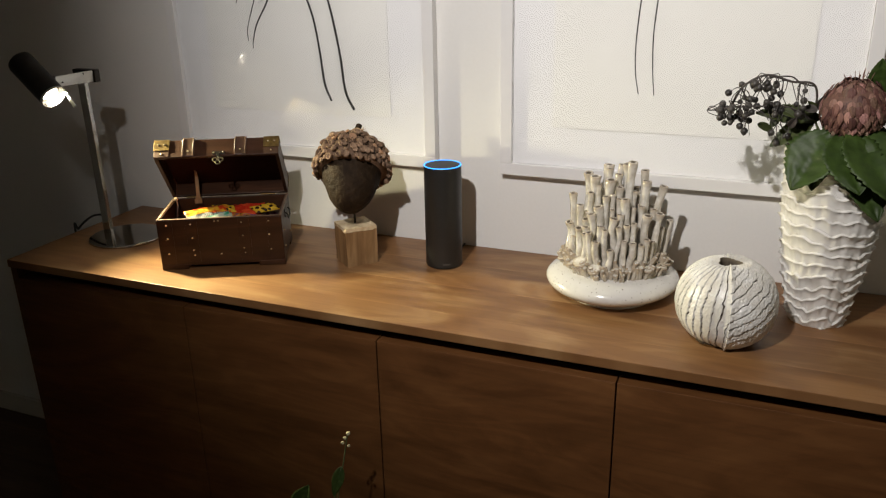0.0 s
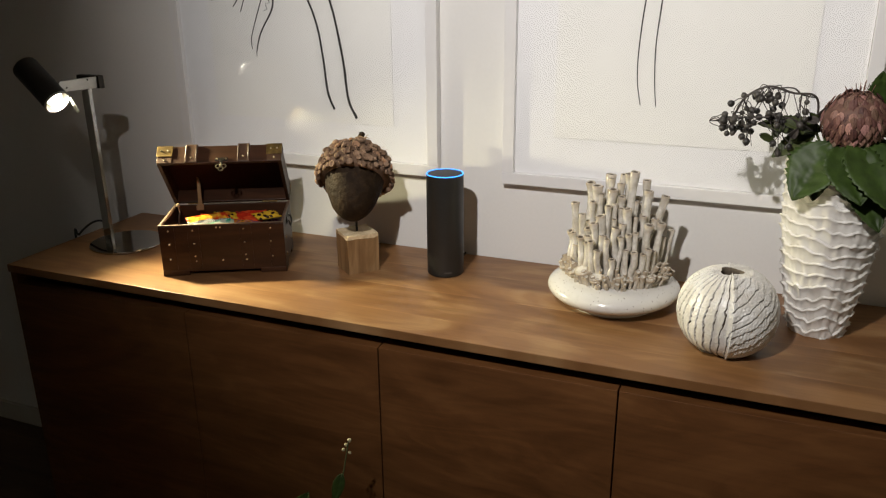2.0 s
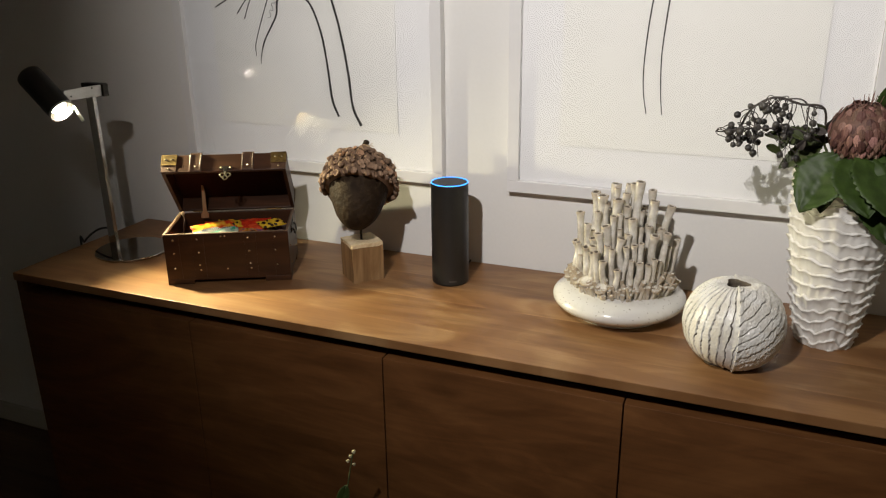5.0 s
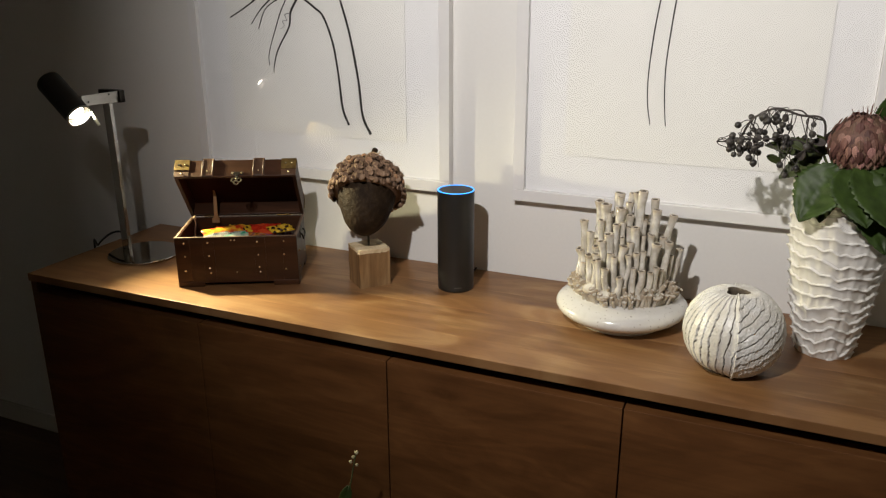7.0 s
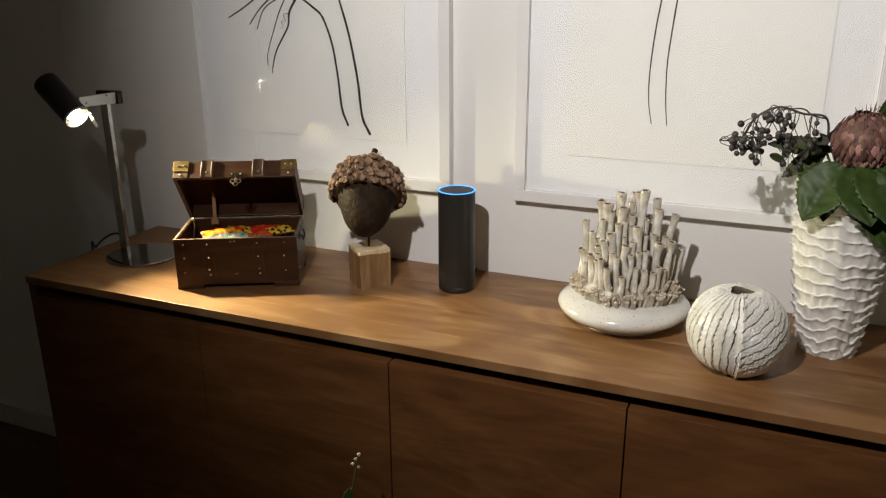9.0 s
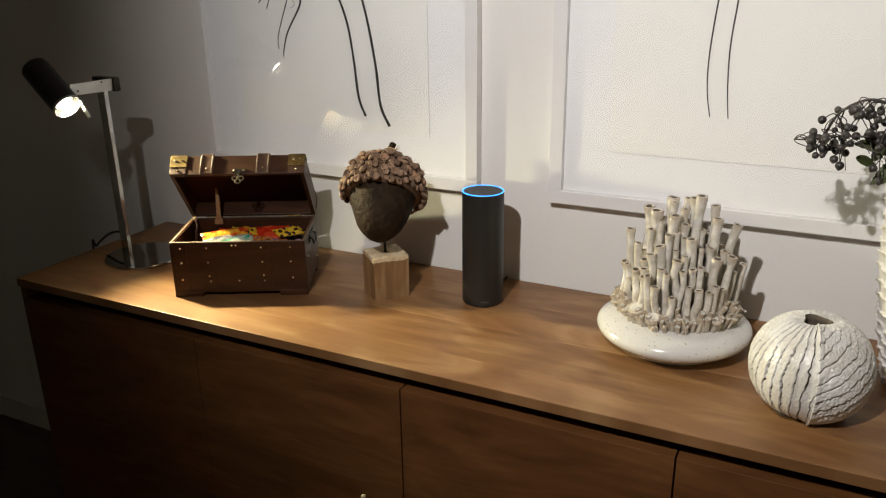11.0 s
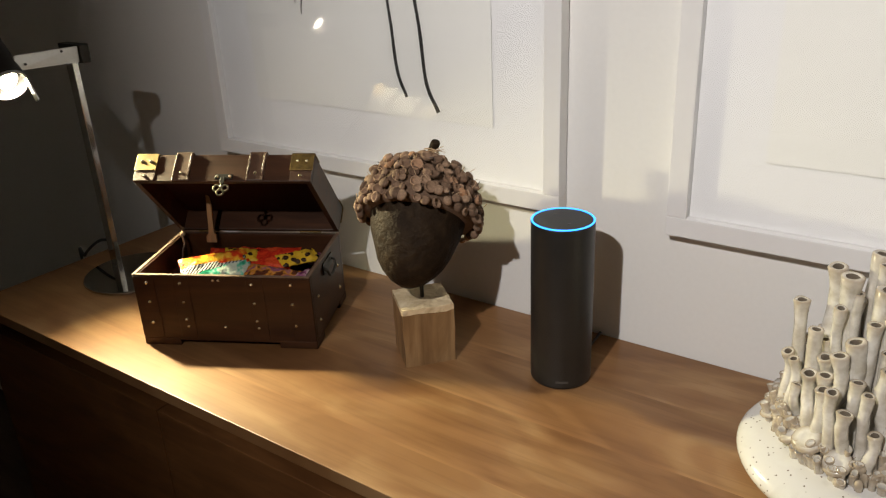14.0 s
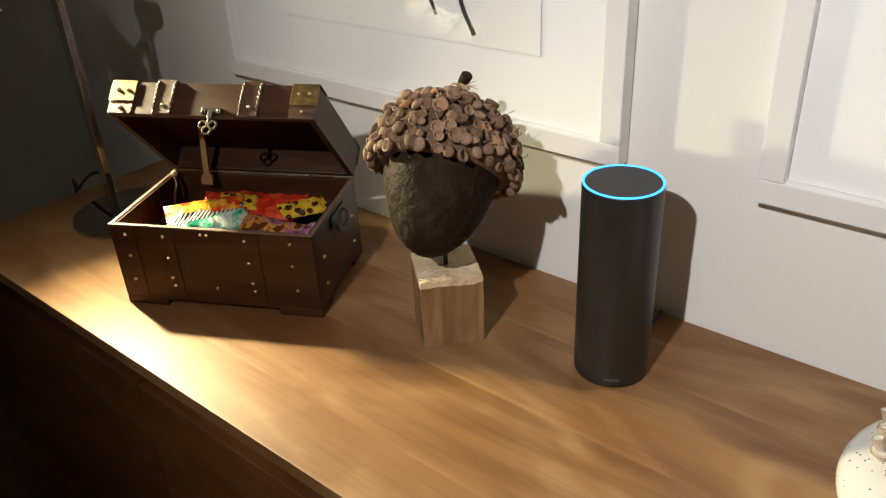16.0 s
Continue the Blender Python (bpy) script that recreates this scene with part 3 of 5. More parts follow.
# ---- reading lamp ----
def reading_lamp():
    foot = Vector((0.163, -0.238, T))
    lamp = thing("table_lamp", Matrix.Translation(foot), "lit chrome reading lamp with a swivelling black cylinder head", "lamp")
    part("base", lathe([(0, 0.0005), (0.0895, 0.0005), (0.092, 0.002), (0.092, 0.005), (0.0905, 0.0068), (0, 0.007)], 96), SMOKED, lamp, "polished dark mirror-like round base", smooth=False)
    sx, sy = -0.064, 0.004
    part("post", box(-0.013, 0.013, -0.0052, 0.0052, 0.007, 0.400, 0.0008), POST_METAL, lamp, "flat polished metal post", at=pose(sx, sy, 0, 0, 0, -7))
    # black block on the post, which carries the flat arm
    part("post_cap", box(sx - 0.018, -0.018, sy - 0.008, sy + 0.010, 0.3985, 0.426, 0.001), BLACK_METAL, lamp)
    part("arm_end", box(-0.0185, -0.006, -0.010, 0.006, 0.397, 0.4265, 0.001), BLACK_METAL, lamp)
    arm = bmesh.new()
    side = [(0.000, 0.4255), (0.000, 0.399), (-0.111, 0.4025), (-0.106, 0.4260)]
    side = [(y - 0.0105, z) for y, z in side]
    a = [arm.verts.new((-0.010 - 0.002 * k, y, z)) for k, (y, z) in enumerate(side)]
    b = [arm.verts.new((-0.018 - 0.002 * k, y, z)) for k, (y, z) in enumerate(side)]
    arm.faces.new(a)
    arm.faces.new(list(reversed(b)))
    for k in range(4):
        arm.faces.new((a[(k + 1) % 4], a[k], b[k], b[(k + 1) % 4]))
    bmesh.ops.recalc_face_normals(arm, faces=arm.faces[:])
    bmesh.ops.bevel(arm, geom=arm.edges[:], offset=0.0008, segments=2, affect="EDGES")
    plate = part("arm", arm, STEEL, lamp, "flat brushed steel arm")
    for y, z in ((-0.104, 0.411), (-0.040, 0.4215)):
        part("screw", lathe([(0, 0), (0.0022, 0), (0.0018, 0.0012), (0, 0.0014)], 12), BLACK_METAL, plate, at=pose(-0.0105, y, z, 0, 90, 0))
    # head: a hollow can with a recessed bulb
    mouth = BULB - foot
    head = part("head", lathe([(0, -0.014), (0.024, -0.014), (0.0285, -0.010), (0.0295, -0.005), (0.0295, 0.112), (0.0280, 0.112), (0.0262, 0.090), (0, 0.088)], 56), BLACK_METAL, lamp, "black metal cylinder head", smooth=False,
                at=facing(BEAM, mouth - BEAM * 0.106))
    part("bulb", lathe([(0, 0.0905), (0.014, 0.0905), (0.0178, 0.099), (0.014, 0.105), (0, 0.107)], 32), BULB_GLOW, head, "glowing warm white bulb", smooth=True)
    part("trim_ring", lathe([(0.0276, 0.109), (0.0300, 0.109), (0.0300, 0.114), (0.0276, 0.114), (0.0276, 0.109)], 56), STEEL, head)
    part("switch_fin", box(-0.0016, 0.0016, -0.0045, 0.0045, -0.019, 0.019, 0.0008), CHROME, lamp, "small chrome lever", at=facing((0.021, 0.0, -0.033), Vector((0.1850, -0.358, 1.2255)) - foot))
    part("joint", tube([(-0.022, -0.098, 0.413), mouth - BEAM * 0.045 + Vector((0.0, 0.012, 0.012))], 0.006, 12), STEEL, lamp)


reading_lamp()
cable = tube(smooth_path([(0.099, -0.227, T + 0.045), (0.072, -0.229, T + 0.049), (0.046, -0.232, T + 0.042), (0.020, -0.238, T + 0.024), (0.003, -0.243, T + 0.006), (-0.008, -0.244, T - 0.012), (-0.010, -0.23, T - 0.40), (-0.030, -0.10, 0.10), (-0.06, -0.020, 0.004)], 8), 0.0028, 8)
tagged(part("power_cable", cable, RUBBER, smooth=True), "thin black lamp cable hanging over the sideboard's end", "cable")


# ---- treasure chest ----
CW, CD, CH, LH, WALL_T = 0.279, 0.176, 0.120, 0.046, 0.008


def stud_mesh():
    bm = lathe([(0, 0.0026), (0.0016, 0.0022), (0.0026, 0.0010), (0.0029, 0.0)], 10)
    me = bpy.data.meshes.new("stud")
    bm.to_mesh(me)
    bm.free()
    for p in me.polygons:
        p.use_smooth = True
    me.materials.append(STUD)
    return me


def chest():
    c = thing("treasure_chest", pose(0.412, -0.393, T, 0, 0, 27.5), "open dark wooden treasure chest with brass studs, full of sweets", "chest")
    z0, w = 0.009, WALL_T
    bodyob = part("body", box(w, CW - w, w, CD - w, z0, z0 + 0.006), CHEST_WOOD, c, "dark red-brown stained wooden box")
    part("front_panel", box(0, CW, 0, w, z0, CH, 0.001), CHEST_WOOD, bodyob)
    part("back_panel", box(0, CW, CD - w, CD, z0, CH, 0.001), CHEST_WOOD, bodyob)
    part("side_panel", box(0, w, w, CD - w, z0, CH, 0.0), CHEST_WOOD, bodyob)
    part("side_panel", box(CW - w, CW, w, CD - w, z0, CH, 0.0), CHEST_WOOD, bodyob)
    tray = part("inner_tray", box(w + 0.0005, CW - w - 0.0005, w + 0.0005, CD - w - 0.0005, 0.019, 0.078), LINING, bodyob)
    # bracket feet and base band
    for x in (-0.0008, CW - 0.0592):
        for y in (-0.0008, CD - 0.0412):
            part("foot", box(x, x + 0.060, y, y + 0.042, 0.0, 0.013, 0.002), CHEST_WOOD, bodyob)
    rim = bmesh.new()
    box(0.0, CW, -0.0012, w - 0.004, CH, CH + 0.0016, 0, rim)
    box(0.0, w - 0.003, w - 0.004, CD, CH, CH + 0.0016, 0, rim)
    box(CW - w + 0.003, CW, w - 0.004, CD, CH, CH + 0.0016, 0, rim)
    part("rim", rim, RIM_PALE, bodyob, "pale worn top edge")
    stud = stud_mesh()
    out_front = pose(0, 0, 0, 90)
    columns = (0.020, 0.076, 0.189, 0.249)
    # straps on the body's front and studs
    for x, hw in ((0.017, 0.017), (0.076, 0.013), (0.193, 0.013), (CW - 0.017, 0.017)):
        part("strap", box(x - hw, x + hw, -0.0012, 0.0, 0.014, CH - 0.002, 0.0008), CHEST_WOOD, bodyob)
    for i, x in enumerate(columns):
        rows = (0.108, 0.076, 0.040) if i in (0, 3) else (0.108, 0.076, 0.046, 0.034)
        for z in rows:
            shared("stud", stud, bodyob, pose(x + random.uniform(-0.002, 0.002), -0.0012, z) @ out_front)
    for x, z in ((CW * 0.49, 0.034), (CW * 0.46, 0.113), (CW * 0.49, 0.113)):
        shared("stud", stud, bodyob, pose(x, 0.0, z) @ out_front)
    # side handles
    for side, x in ((-1, 0.0), (1, CW)):
        h = part("handle", tube(smooth_path([(0, -0.020, 0.006), (side * 0.006, -0.021, 0.002), (side * 0.0075, -0.012, -0.010), (side * 0.0075, 0.012, -0.010), (side * 0.006, 0.021, 0.002), (0, 0.020, 0.006)], 5), 0.0022, 8), BLACK_METAL, bodyob, "small dark metal bail handle", smooth=True,
                 at=pose(x, CD * 0.52, 0.098))
        part("handle_plate", box(-0.0018 if side < 0 else 0, 0 if side < 0 else 0.0018, -0.026, 0.026, -0.004, 0.014, 0.0006), BLACK_METAL, h)
        for y in (0.03, 0.145):
            for z in (0.035, 0.075):
                shared("stud", stud, bodyob, pose(x, y, z, 0, 90 * side, 0))
    # the lid, swung back on its hinges
    m = pose(0, CD, CH + 0.002, -47, 0, 0)
    lid = part("lid", box(w, CW - w, -CD + w, -w, LH - 0.008, LH), CHEST_WOOD, c, "lid standing open, reddish wood with leather straps", at=m)
    part("lid_front", box(0, CW, -CD, -CD + w, 0, LH, 0.0012), CHEST_WOOD, lid)
    part("lid_back", box(0, CW, -w, 0, 0, LH, 0.0012), CHEST_WOOD, lid)
    part("lid_side", box(0, w, -CD + w, -w, 0, LH), CHEST_WOOD, lid)
    part("lid_side", box(CW - w, CW, -CD + w, -w, 0, LH), CHEST_WOOD, lid)
    part("lid_lining", box(w + 0.0005, CW - w - 0.0005, -CD + w + 0.0005, -w - 0.0005, LH - 0.011, LH - 0.0085), LINING, lid)
    for x in (0.076, 0.193):
        sb = bmesh.new()
        box(x - 0.0135, x + 0.0135, -CD - 0.0030, -CD, 0.001, LH + 0.003, 0.001, sb)
        box(x - 0.0135, x + 0.0135, -CD, 0.0, LH, LH + 0.0030, 0.001, sb)
        st = part("strap", sb, LEATHER, lid, "brown leather strap with rope edges")
        for dx in (-0.0115, 0.0115):
            pts = [(x + dx + 0.0012 * math.sin(k * 1.6), -CD - 0.0034, 0.002 + k * 0.0017) for k in range(27)]
            part("rope_edge", tube(pts, 0.0015, 6), LEATHER, st)
        shared("stud", stud, lid, pose(x, -CD - 0.0028, 0.013) @ out_front)
        for y in (-CD + 0.012, -CD / 2, -0.012):
            shared("stud", stud, lid, pose(x, y, LH + 0.003))
    for x0, x1 in ((-0.0012, 0.034), (CW - 0.034, CW + 0.0012)):
        for ya, yb in ((-CD - 0.0014, -CD + 0.026), (-0.026, 0.0014)):
            cb = bmesh.new()
            box(x0, x1, ya, yb, LH, LH + 0.0014, 0.0004, cb)
            yf = ya if ya < -CD else yb
            box(x0, x1, yf - 0.0013 if ya < -CD else yf, yf if ya < -CD else yf + 0.0013, 0.018, LH, 0.0004, cb)
            part("corner_plate", cb, BRASS, lid, "worn brass corner plate")
            for f in (0.3, 0.7):
                shared("stud", stud, lid, pose(x0 + (x1 - x0) * f, (ya + yb) / 2, LH + 0.0014))
                if ya < -CD:
                    shared("stud", stud, lid, pose(x0 + (x1 - x0) * f, -CD - 0.0026, 0.033) @ out_front)
        part("edge_plate", box(x0 + 0.001, x1 - 0.001, -CD - 0.0012, -CD, 0.001, 0.0175, 0.0003), LEATHER, lid)
        shared("stud", stud, lid, pose((x0 + x1) / 2, -CD - 0.0012, 0.009) @ out_front)
    # bronze hasp: a bar with two rivets, a neck and a pierced three-lobed drop
    hx = CW * 0.475 + 0.012
    hasp = bmesh.new()
    box(hx - 0.014, hx + 0.014, -CD - 0.0032, -CD, 0.003, 0.011, 0.001, hasp)
    box(hx - 0.0035, hx + 0.0035, -CD - 0.0050, -CD - 0.0030, -0.006, 0.006, 0.0008, hasp)
    hook = part("hasp", hasp, BLACK_METAL, lid, "dark bronze hasp with a pierced drop")
    drop = bmesh.new()
    for cx, cz, rr in ((0.0, -0.0205, 0.0052), (-0.0064, -0.0135, 0.0050), (0.0064, -0.0135, 0.0050)):
        merge(drop, tube([(hx + cx + rr * math.cos(a), -CD - 0.0042, cz + rr * math.sin(a)) for a in [k * math.pi / 9 for k in range(19)]], 0.0016, 8))
    merge(drop, tube([(hx, -CD - 0.0042, -0.004), (hx, -CD - 0.0042, -0.015)], 0.0017, 8))
    part("drop", drop, OLD_BRONZE, hook, smooth=True)
    for dx in (-0.010, 0.010):
        shared("stud", stud, hook, pose(hx + dx, -CD - 0.0032, 0.007) @ out_front)
    for x in (0.05, CW - 0.05):
        part("hinge", tube([(x - 0.018, CD + 0.0012, CH + 0.002), (x + 0.018, CD + 0.0012, CH + 0.002)], 0.0022, 8), BRASS, c)
    # wooden stay that holds the lid, and the cord at the side
    stay = bmesh.new()
    blade = [(-0.0030, 0.082), (0.0010, 0.079), (0.0046, 0.062), (0.0052, 0.016), (0.0088, 0.012), (0.0088, 0.0), (-0.0088, 0.0), (-0.0088, 0.010), (-0.0040, 0.016), (-0.0034, 0.052)]
    near = [stay.verts.new((a, -0.0022, b)) for a, b in blade]
    far = [stay.verts.new((a, 0.0022, b)) for a, b in blade]
    stay.faces.new(near)
    stay.faces.new(list(reversed(far)))
    for k in range(len(blade)):
        q = (k + 1) % len(blade)
        stay.faces.new((near[q], near[k], far[k], far[q]))
    bmesh.ops.recalc_face_normals(stay, faces=stay.faces[:])
    part("lid_stay", stay, BLOCK_WOOD, c, "pale wooden stay holding the lid", at=pose(0.066, 0.148, 0.113, -8, 0, 0))
    cord = part("cord", tube(smooth_path([(0.014, 0.150, CH + 0.002), (0.017, 0.146, CH - 0.010), (0.015, 0.140, 0.100), (0.014, 0.134, 0.078)], 5), 0.0022, 8), LEATHER, c, "short brown cord inside the chest", smooth=True)
    part("knot", lathe([(0, -0.005), (0.0035, -0.004), (0.0048, 0.0), (0.0040, 0.004), (0, 0.006)], 12), STRAW, cord, "pale knot", smooth=True, at=pose(0.013, 0.152, CH + 0.005))


chest()


def wrapped_sweet(local, turn, tilt, size, mat, label, second=()):
    """A pillow pack with crimped ends, lying in the chest."""
    m = pose(0.412, -0.393, T - 0.006, 0, 0, 27.5) @ pose(*local, tilt, random.uniform(-8, 8), turn)
    L, W, H = size[0], size[1], size[2] * 0.75
    bm = bmesh.new()
    nu, nv = 22, 12
    top, bot = [], []
    for side, store in ((1, top), (-1, bot)):
        for i in range(nu + 1):
            u = 2 * i / nu - 1
            row = []
            for j in range(nv + 1):
                v = 2 * j / nv - 1
                k = max(0.0, 1 - (abs(u) / 0.88) ** 4) ** 0.6 * max(0.0, 1 - abs(v) ** 4) ** 0.6
                h = side * (0.0007 + k * H / 2) + 0.0030 * noise.noise(Vector((u * 4 + local[0] * 80, v * 3.4, side))) * (0.4 + k)
                if abs(u) > 0.88:
                    h += 0.0012 * math.sin(j * 2.1)
                row.append(bm.verts.new((u * L / 2, v * W / 2 * (1 - 0.08 * k), h)))
            store.append(row)
    for s, store in ((1, top), (-1, bot)):
        for i in range(nu):
            for j in range(nv):
                q = (store[i][j], store[i + 1][j], store[i + 1][j + 1], store[i][j + 1])
                bm.faces.new(q if s > 0 else tuple(reversed(q)))
    edge_t = [top[i][0] for i in range(nu + 1)] + [top[nu][j] for j in range(1, nv + 1)] + [top[i][nv] for i in range(nu - 1, -1, -1)] + [top[0][j] for j in range(nv - 1, 0, -1)]
    edge_b = [bot[i][0] for i in range(nu + 1)] + [bot[nu][j] for j in range(1, nv + 1)] + [bot[i][nv] for i in range(nu - 1, -1, -1)] + [bot[0][j] for j in range(nv - 1, 0, -1)]
    n = len(edge_t)
    for i in range(n):
        j = (i + 1) % n
        bm.faces.new((edge_b[i], edge_b[j], edge_t[j], edge_t[i]))
    ob = part("wrapped_sweet", bm, mat, smooth=True)
    ob.matrix_world = m
    tagged(ob, label, "sweet", "sweets in the chest")
    for extra in second:
        ob.data.materials.append(extra)
    for p in ob.data.polygons:
        if second and p.center.y > W * 0.12 - 0.10 * p.center.x:
            p.material_index = 1
        elif len(second) > 1 and p.center.y < -W * 0.06 + 0.14 * p.center.x:
            p.material_index = 2
    return ob


for spec in (
    ((0.108, 0.060, 0.112), 34, 30, (0.106, 0.058, 0.014), ZEBRA, "sweet bag with orange, zebra-striped and teal bands", (ORANGE, GREEN)),
    ((0.178, 0.108, 0.108), -6, 14, (0.092, 0.058, 0.018), RED, "shiny red sweet wrapper"),
    ((0.112, 0.126, 0.102), 20, 14, (0.080, 0.050, 0.018), RED, "crumpled red sweet wrapper lying at the back"),
    ((0.134, 0.104, 0.116), 14, 10, (0.056, 0.034, 0.010), GIRAFFE, "yellow sweet wrapper with dark spots"),
    ((0.230, 0.100, 0.114), 42, 14, (0.066, 0.034, 0.012), GIRAFFE, "yellow sweet wrapper with dark spots"),
    ((0.200, 0.046, 0.101), -4, 16, (0.088, 0.056, 0.020), DARKPACK, "dark sweet wrapper printed with orange and yellow"),
    ((0.246, 0.050, 0.099), 62, 6, (0.068, 0.026, 0.014), PURPLE, "small purple sweet wrapper"),
    ((0.060, 0.050, 0.094), 80, 3, (0.070, 0.040, 0.016), DARKPACK, "dark sweet wrapper printed with orange and yellow"),
    ((0.235, 0.140, 0.095), 0, 3, (0.060, 0.034, 0.016), PURPLE, "small purple sweet wrapper"),
):
    wrapped_sweet(*spec)


# ---- acorn sculpture ----
def acorn():
    s = thing("acorn_sculpture", pose(0.805, -0.184, T), "large dark acorn sculpture on a raw wooden block", "sculpture")
    H, half = 0.092, 0.0375
    blk = bmesh.new()
    bmesh.ops.create_grid(blk, x_segments=14, y_segments=14, size=half)
    for v in blk.verts:
        edge = max(abs(v.co.x), abs(v.co.y)) > half - 0.001
        v.co.z = H + 0.0022 * noise.noise(v.co * 70) - (0.0018 * abs(noise.noise(v.co * 160)) if edge else 0)
    top = blk
    rest = box(-half, half, -half, half, 0.0, H - 0.003, 0.0)
    bmesh.ops.subdivide_edges(rest, edges=rest.edges[:], cuts=6, use_grid_fill=True)
    for v in rest.verts:
        v.co += Vector((noise.noise(v.co * 28), noise.noise(v.co * 28 + Vector((5, 0, 0))), 0)) * 0.0011
    b = part("block", rest, BLOCK_WOOD, s, "squared raw oak block", at=pose(0, 0, 0, 0, 0, 49.6))
    skirt = bmesh.ops.extrude_edge_only(top, edges=[e for e in top.edges if e.is_boundary])
    for v in [g for g in skirt["geom"] if isinstance(g, bmesh.types.BMVert)]:
        v.co.z = H - 0.007 - 0.008 * abs(noise.noise(v.co * 60))
        v.co.x, v.co.y = v.co.x * 1.006, v.co.y * 1.006
    part("sawn_top", top, END_GRAIN, b, "rough pale sawn top")
    part("pin", tube([(0, 0, H - 0.004), (0.0, 0.0, 0.165)], 0.0027, 10), BLACK_METAL, s, "thin black metal pin")
    # the nut and cap share one leaning axis
    axis = Vector((-0.22, 0.63, 0.74)).normalized()
    tip = Vector((0.822 - 0.805, -0.236 + 0.184, 0.143))
    m = facing(axis, tip)
    nut = lathe([(0, -0.010), (0.010, -0.0085), (0.023, -0.002), (0.036, 0.010), (0.046, 0.024), (0.055, 0.044), (0.062, 0.066), (0.067, 0.090), (0.067, 0.108), (0.05, 0.120), (0, 0.124)], 64, wobble=lambda a, z: 1 + 0.035 * noise.noise(Vector((math.cos(a) * 2.2, math.sin(a) * 2.2, z * 34))) + 0.015 * noise.noise(Vector((math.cos(a) * 7, math.sin(a) * 7, z * 110))))
    part("nut", nut, ACORN_NUT, s, "dark rough acorn shell", smooth=True, at=m)
    cap_r = lambda q: 0.079 * math.sqrt(max(0.0, 1 - q * q))
    prof = [(0.060, 0.090), (0.076, 0.090), (0.0805, 0.097)] + [(cap_r(q) + 0.001, 0.097 + 0.084 * q) for q in (0.15, 0.3, 0.45, 0.6, 0.75, 0.88, 0.96)] + [(0, 0.181)]
    cap = part("cap", lathe(prof, 48), CUP, s, "cap covered in small brown seed cups", smooth=True, at=m)
    cup_bm = lathe([(0, -0.0058), (0.0050, -0.0054), (0.0086, -0.0026), (0.0096, 0.0018), (0.0093, 0.0034), (0.0080, 0.0032), (0.0070, 0.0006), (0.0040, -0.0012), (0, -0.0016)], 12)
    flat_bm = lathe([(0, -0.004), (0.0066, -0.0034), (0.0090, 0.0), (0.0076, 0.0034), (0.0040, 0.0054), (0, 0.0060)], 12)
    meshes = []
    for nm, bm in (("seed_cup", cup_bm), ("seed_cup", flat_bm)):
        me = bpy.data.meshes.new(nm)
        bm.to_mesh(me)
        bm.free()
        for p in me.polygons:
            p.use_smooth = True
        me.materials.append(CUP)
        meshes.append(me)
    rnd = random.Random(4)
    for row, q in enumerate((-0.06, 0.09, 0.23, 0.37, 0.50, 0.63, 0.75, 0.86, 0.95)):
        r = cap_r(max(0.0, q)) + (0.003 if q > 0 else 0.004)
        n = max(5, round(2 * math.pi * r / 0.0138))
        for k in range(n):
            a = 2 * math.pi * (k + 0.5 * (row % 2) + rnd.uniform(-0.22, 0.22)) / n
            qq = q + rnd.uniform(-0.04, 0.04)
            nrm = Vector((math.cos(a) * math.sqrt(max(0.02, 1 - qq * qq)), math.sin(a) * math.sqrt(max(0.02, 1 - qq * qq)), qq * 0.95))
            nrm += Vector((rnd.uniform(-0.6, 0.6), rnd.uniform(-0.6, 0.6), rnd.uniform(-0.3, 0.5)))
            at = Vector((r * math.cos(a), r * math.sin(a), 0.097 + 0.084 * qq)) + nrm.normalized() * rnd.uniform(-0.0005, 0.0065)
            shared("seed_cup", meshes[0 if rnd.random() < 0.55 else 1], cap, facing(nrm, at) @ Matrix.Scale(rnd.uniform(0.56, 1.0), 4))
    root = m @ Vector((0, 0, 0.181))
    bend = smooth_path([root, root + Vector((0.003, 0.001, 0.010)), root + Vector((0.008, 0.002, 0.020)), root + Vector((0.013, 0.003, 0.028)), root + Vector((0.0145, 0.003, 0.031))], 4)
    part("stalk", tube(bend, [0.0048, 0.0047, 0.0047, 0.0048, 0.0050, 0.0052, 0.0055, 0.0058, 0.0062, 0.0066, 0.0069, 0.0070, 0.0069, 0.0064, 0.0055, 0.0040, 0.0012], 12), ACORN_NUT, s, "short dark knobbed stalk", smooth=True)
    # tufts of pale fibre caught between the cups
    for tuft in range(5):
        q, a = (0.80, 0.62, 0.70, 0.45, 0.86)[tuft], (5.3, 0.2, 4.2, 5.0, 2.0)[tuft]
        seat = Vector((cap_r(q) * math.cos(a), cap_r(q) * math.sin(a), 0.097 + 0.084 * q)) * 1.04
        for k in range(14):
            d = Vector((rnd.uniform(-1, 1), rnd.uniform(-1, 1), rnd.uniform(-0.5, 0.8))).normalized() * rnd.uniform(0.006, 0.013)
            p0 = seat + Vector((rnd.uniform(-1, 1), rnd.uniform(-1, 1), 0.4)) * 0.006
            part("fibre", tube(smooth_path([p0 - d, p0 + Vector((0, 0, 0.003)), p0 + d], 3), 0.0005, 4), STRAW, cap)
    for k in range(60):
        q, a = rnd.uniform(0.0, 0.8), rnd.uniform(0, 6.28)
        p0 = Vector((cap_r(q) * math.cos(a), cap_r(q) * math.sin(a), 0.097 + 0.084 * q)) * 1.02
        p0.z += 0.002
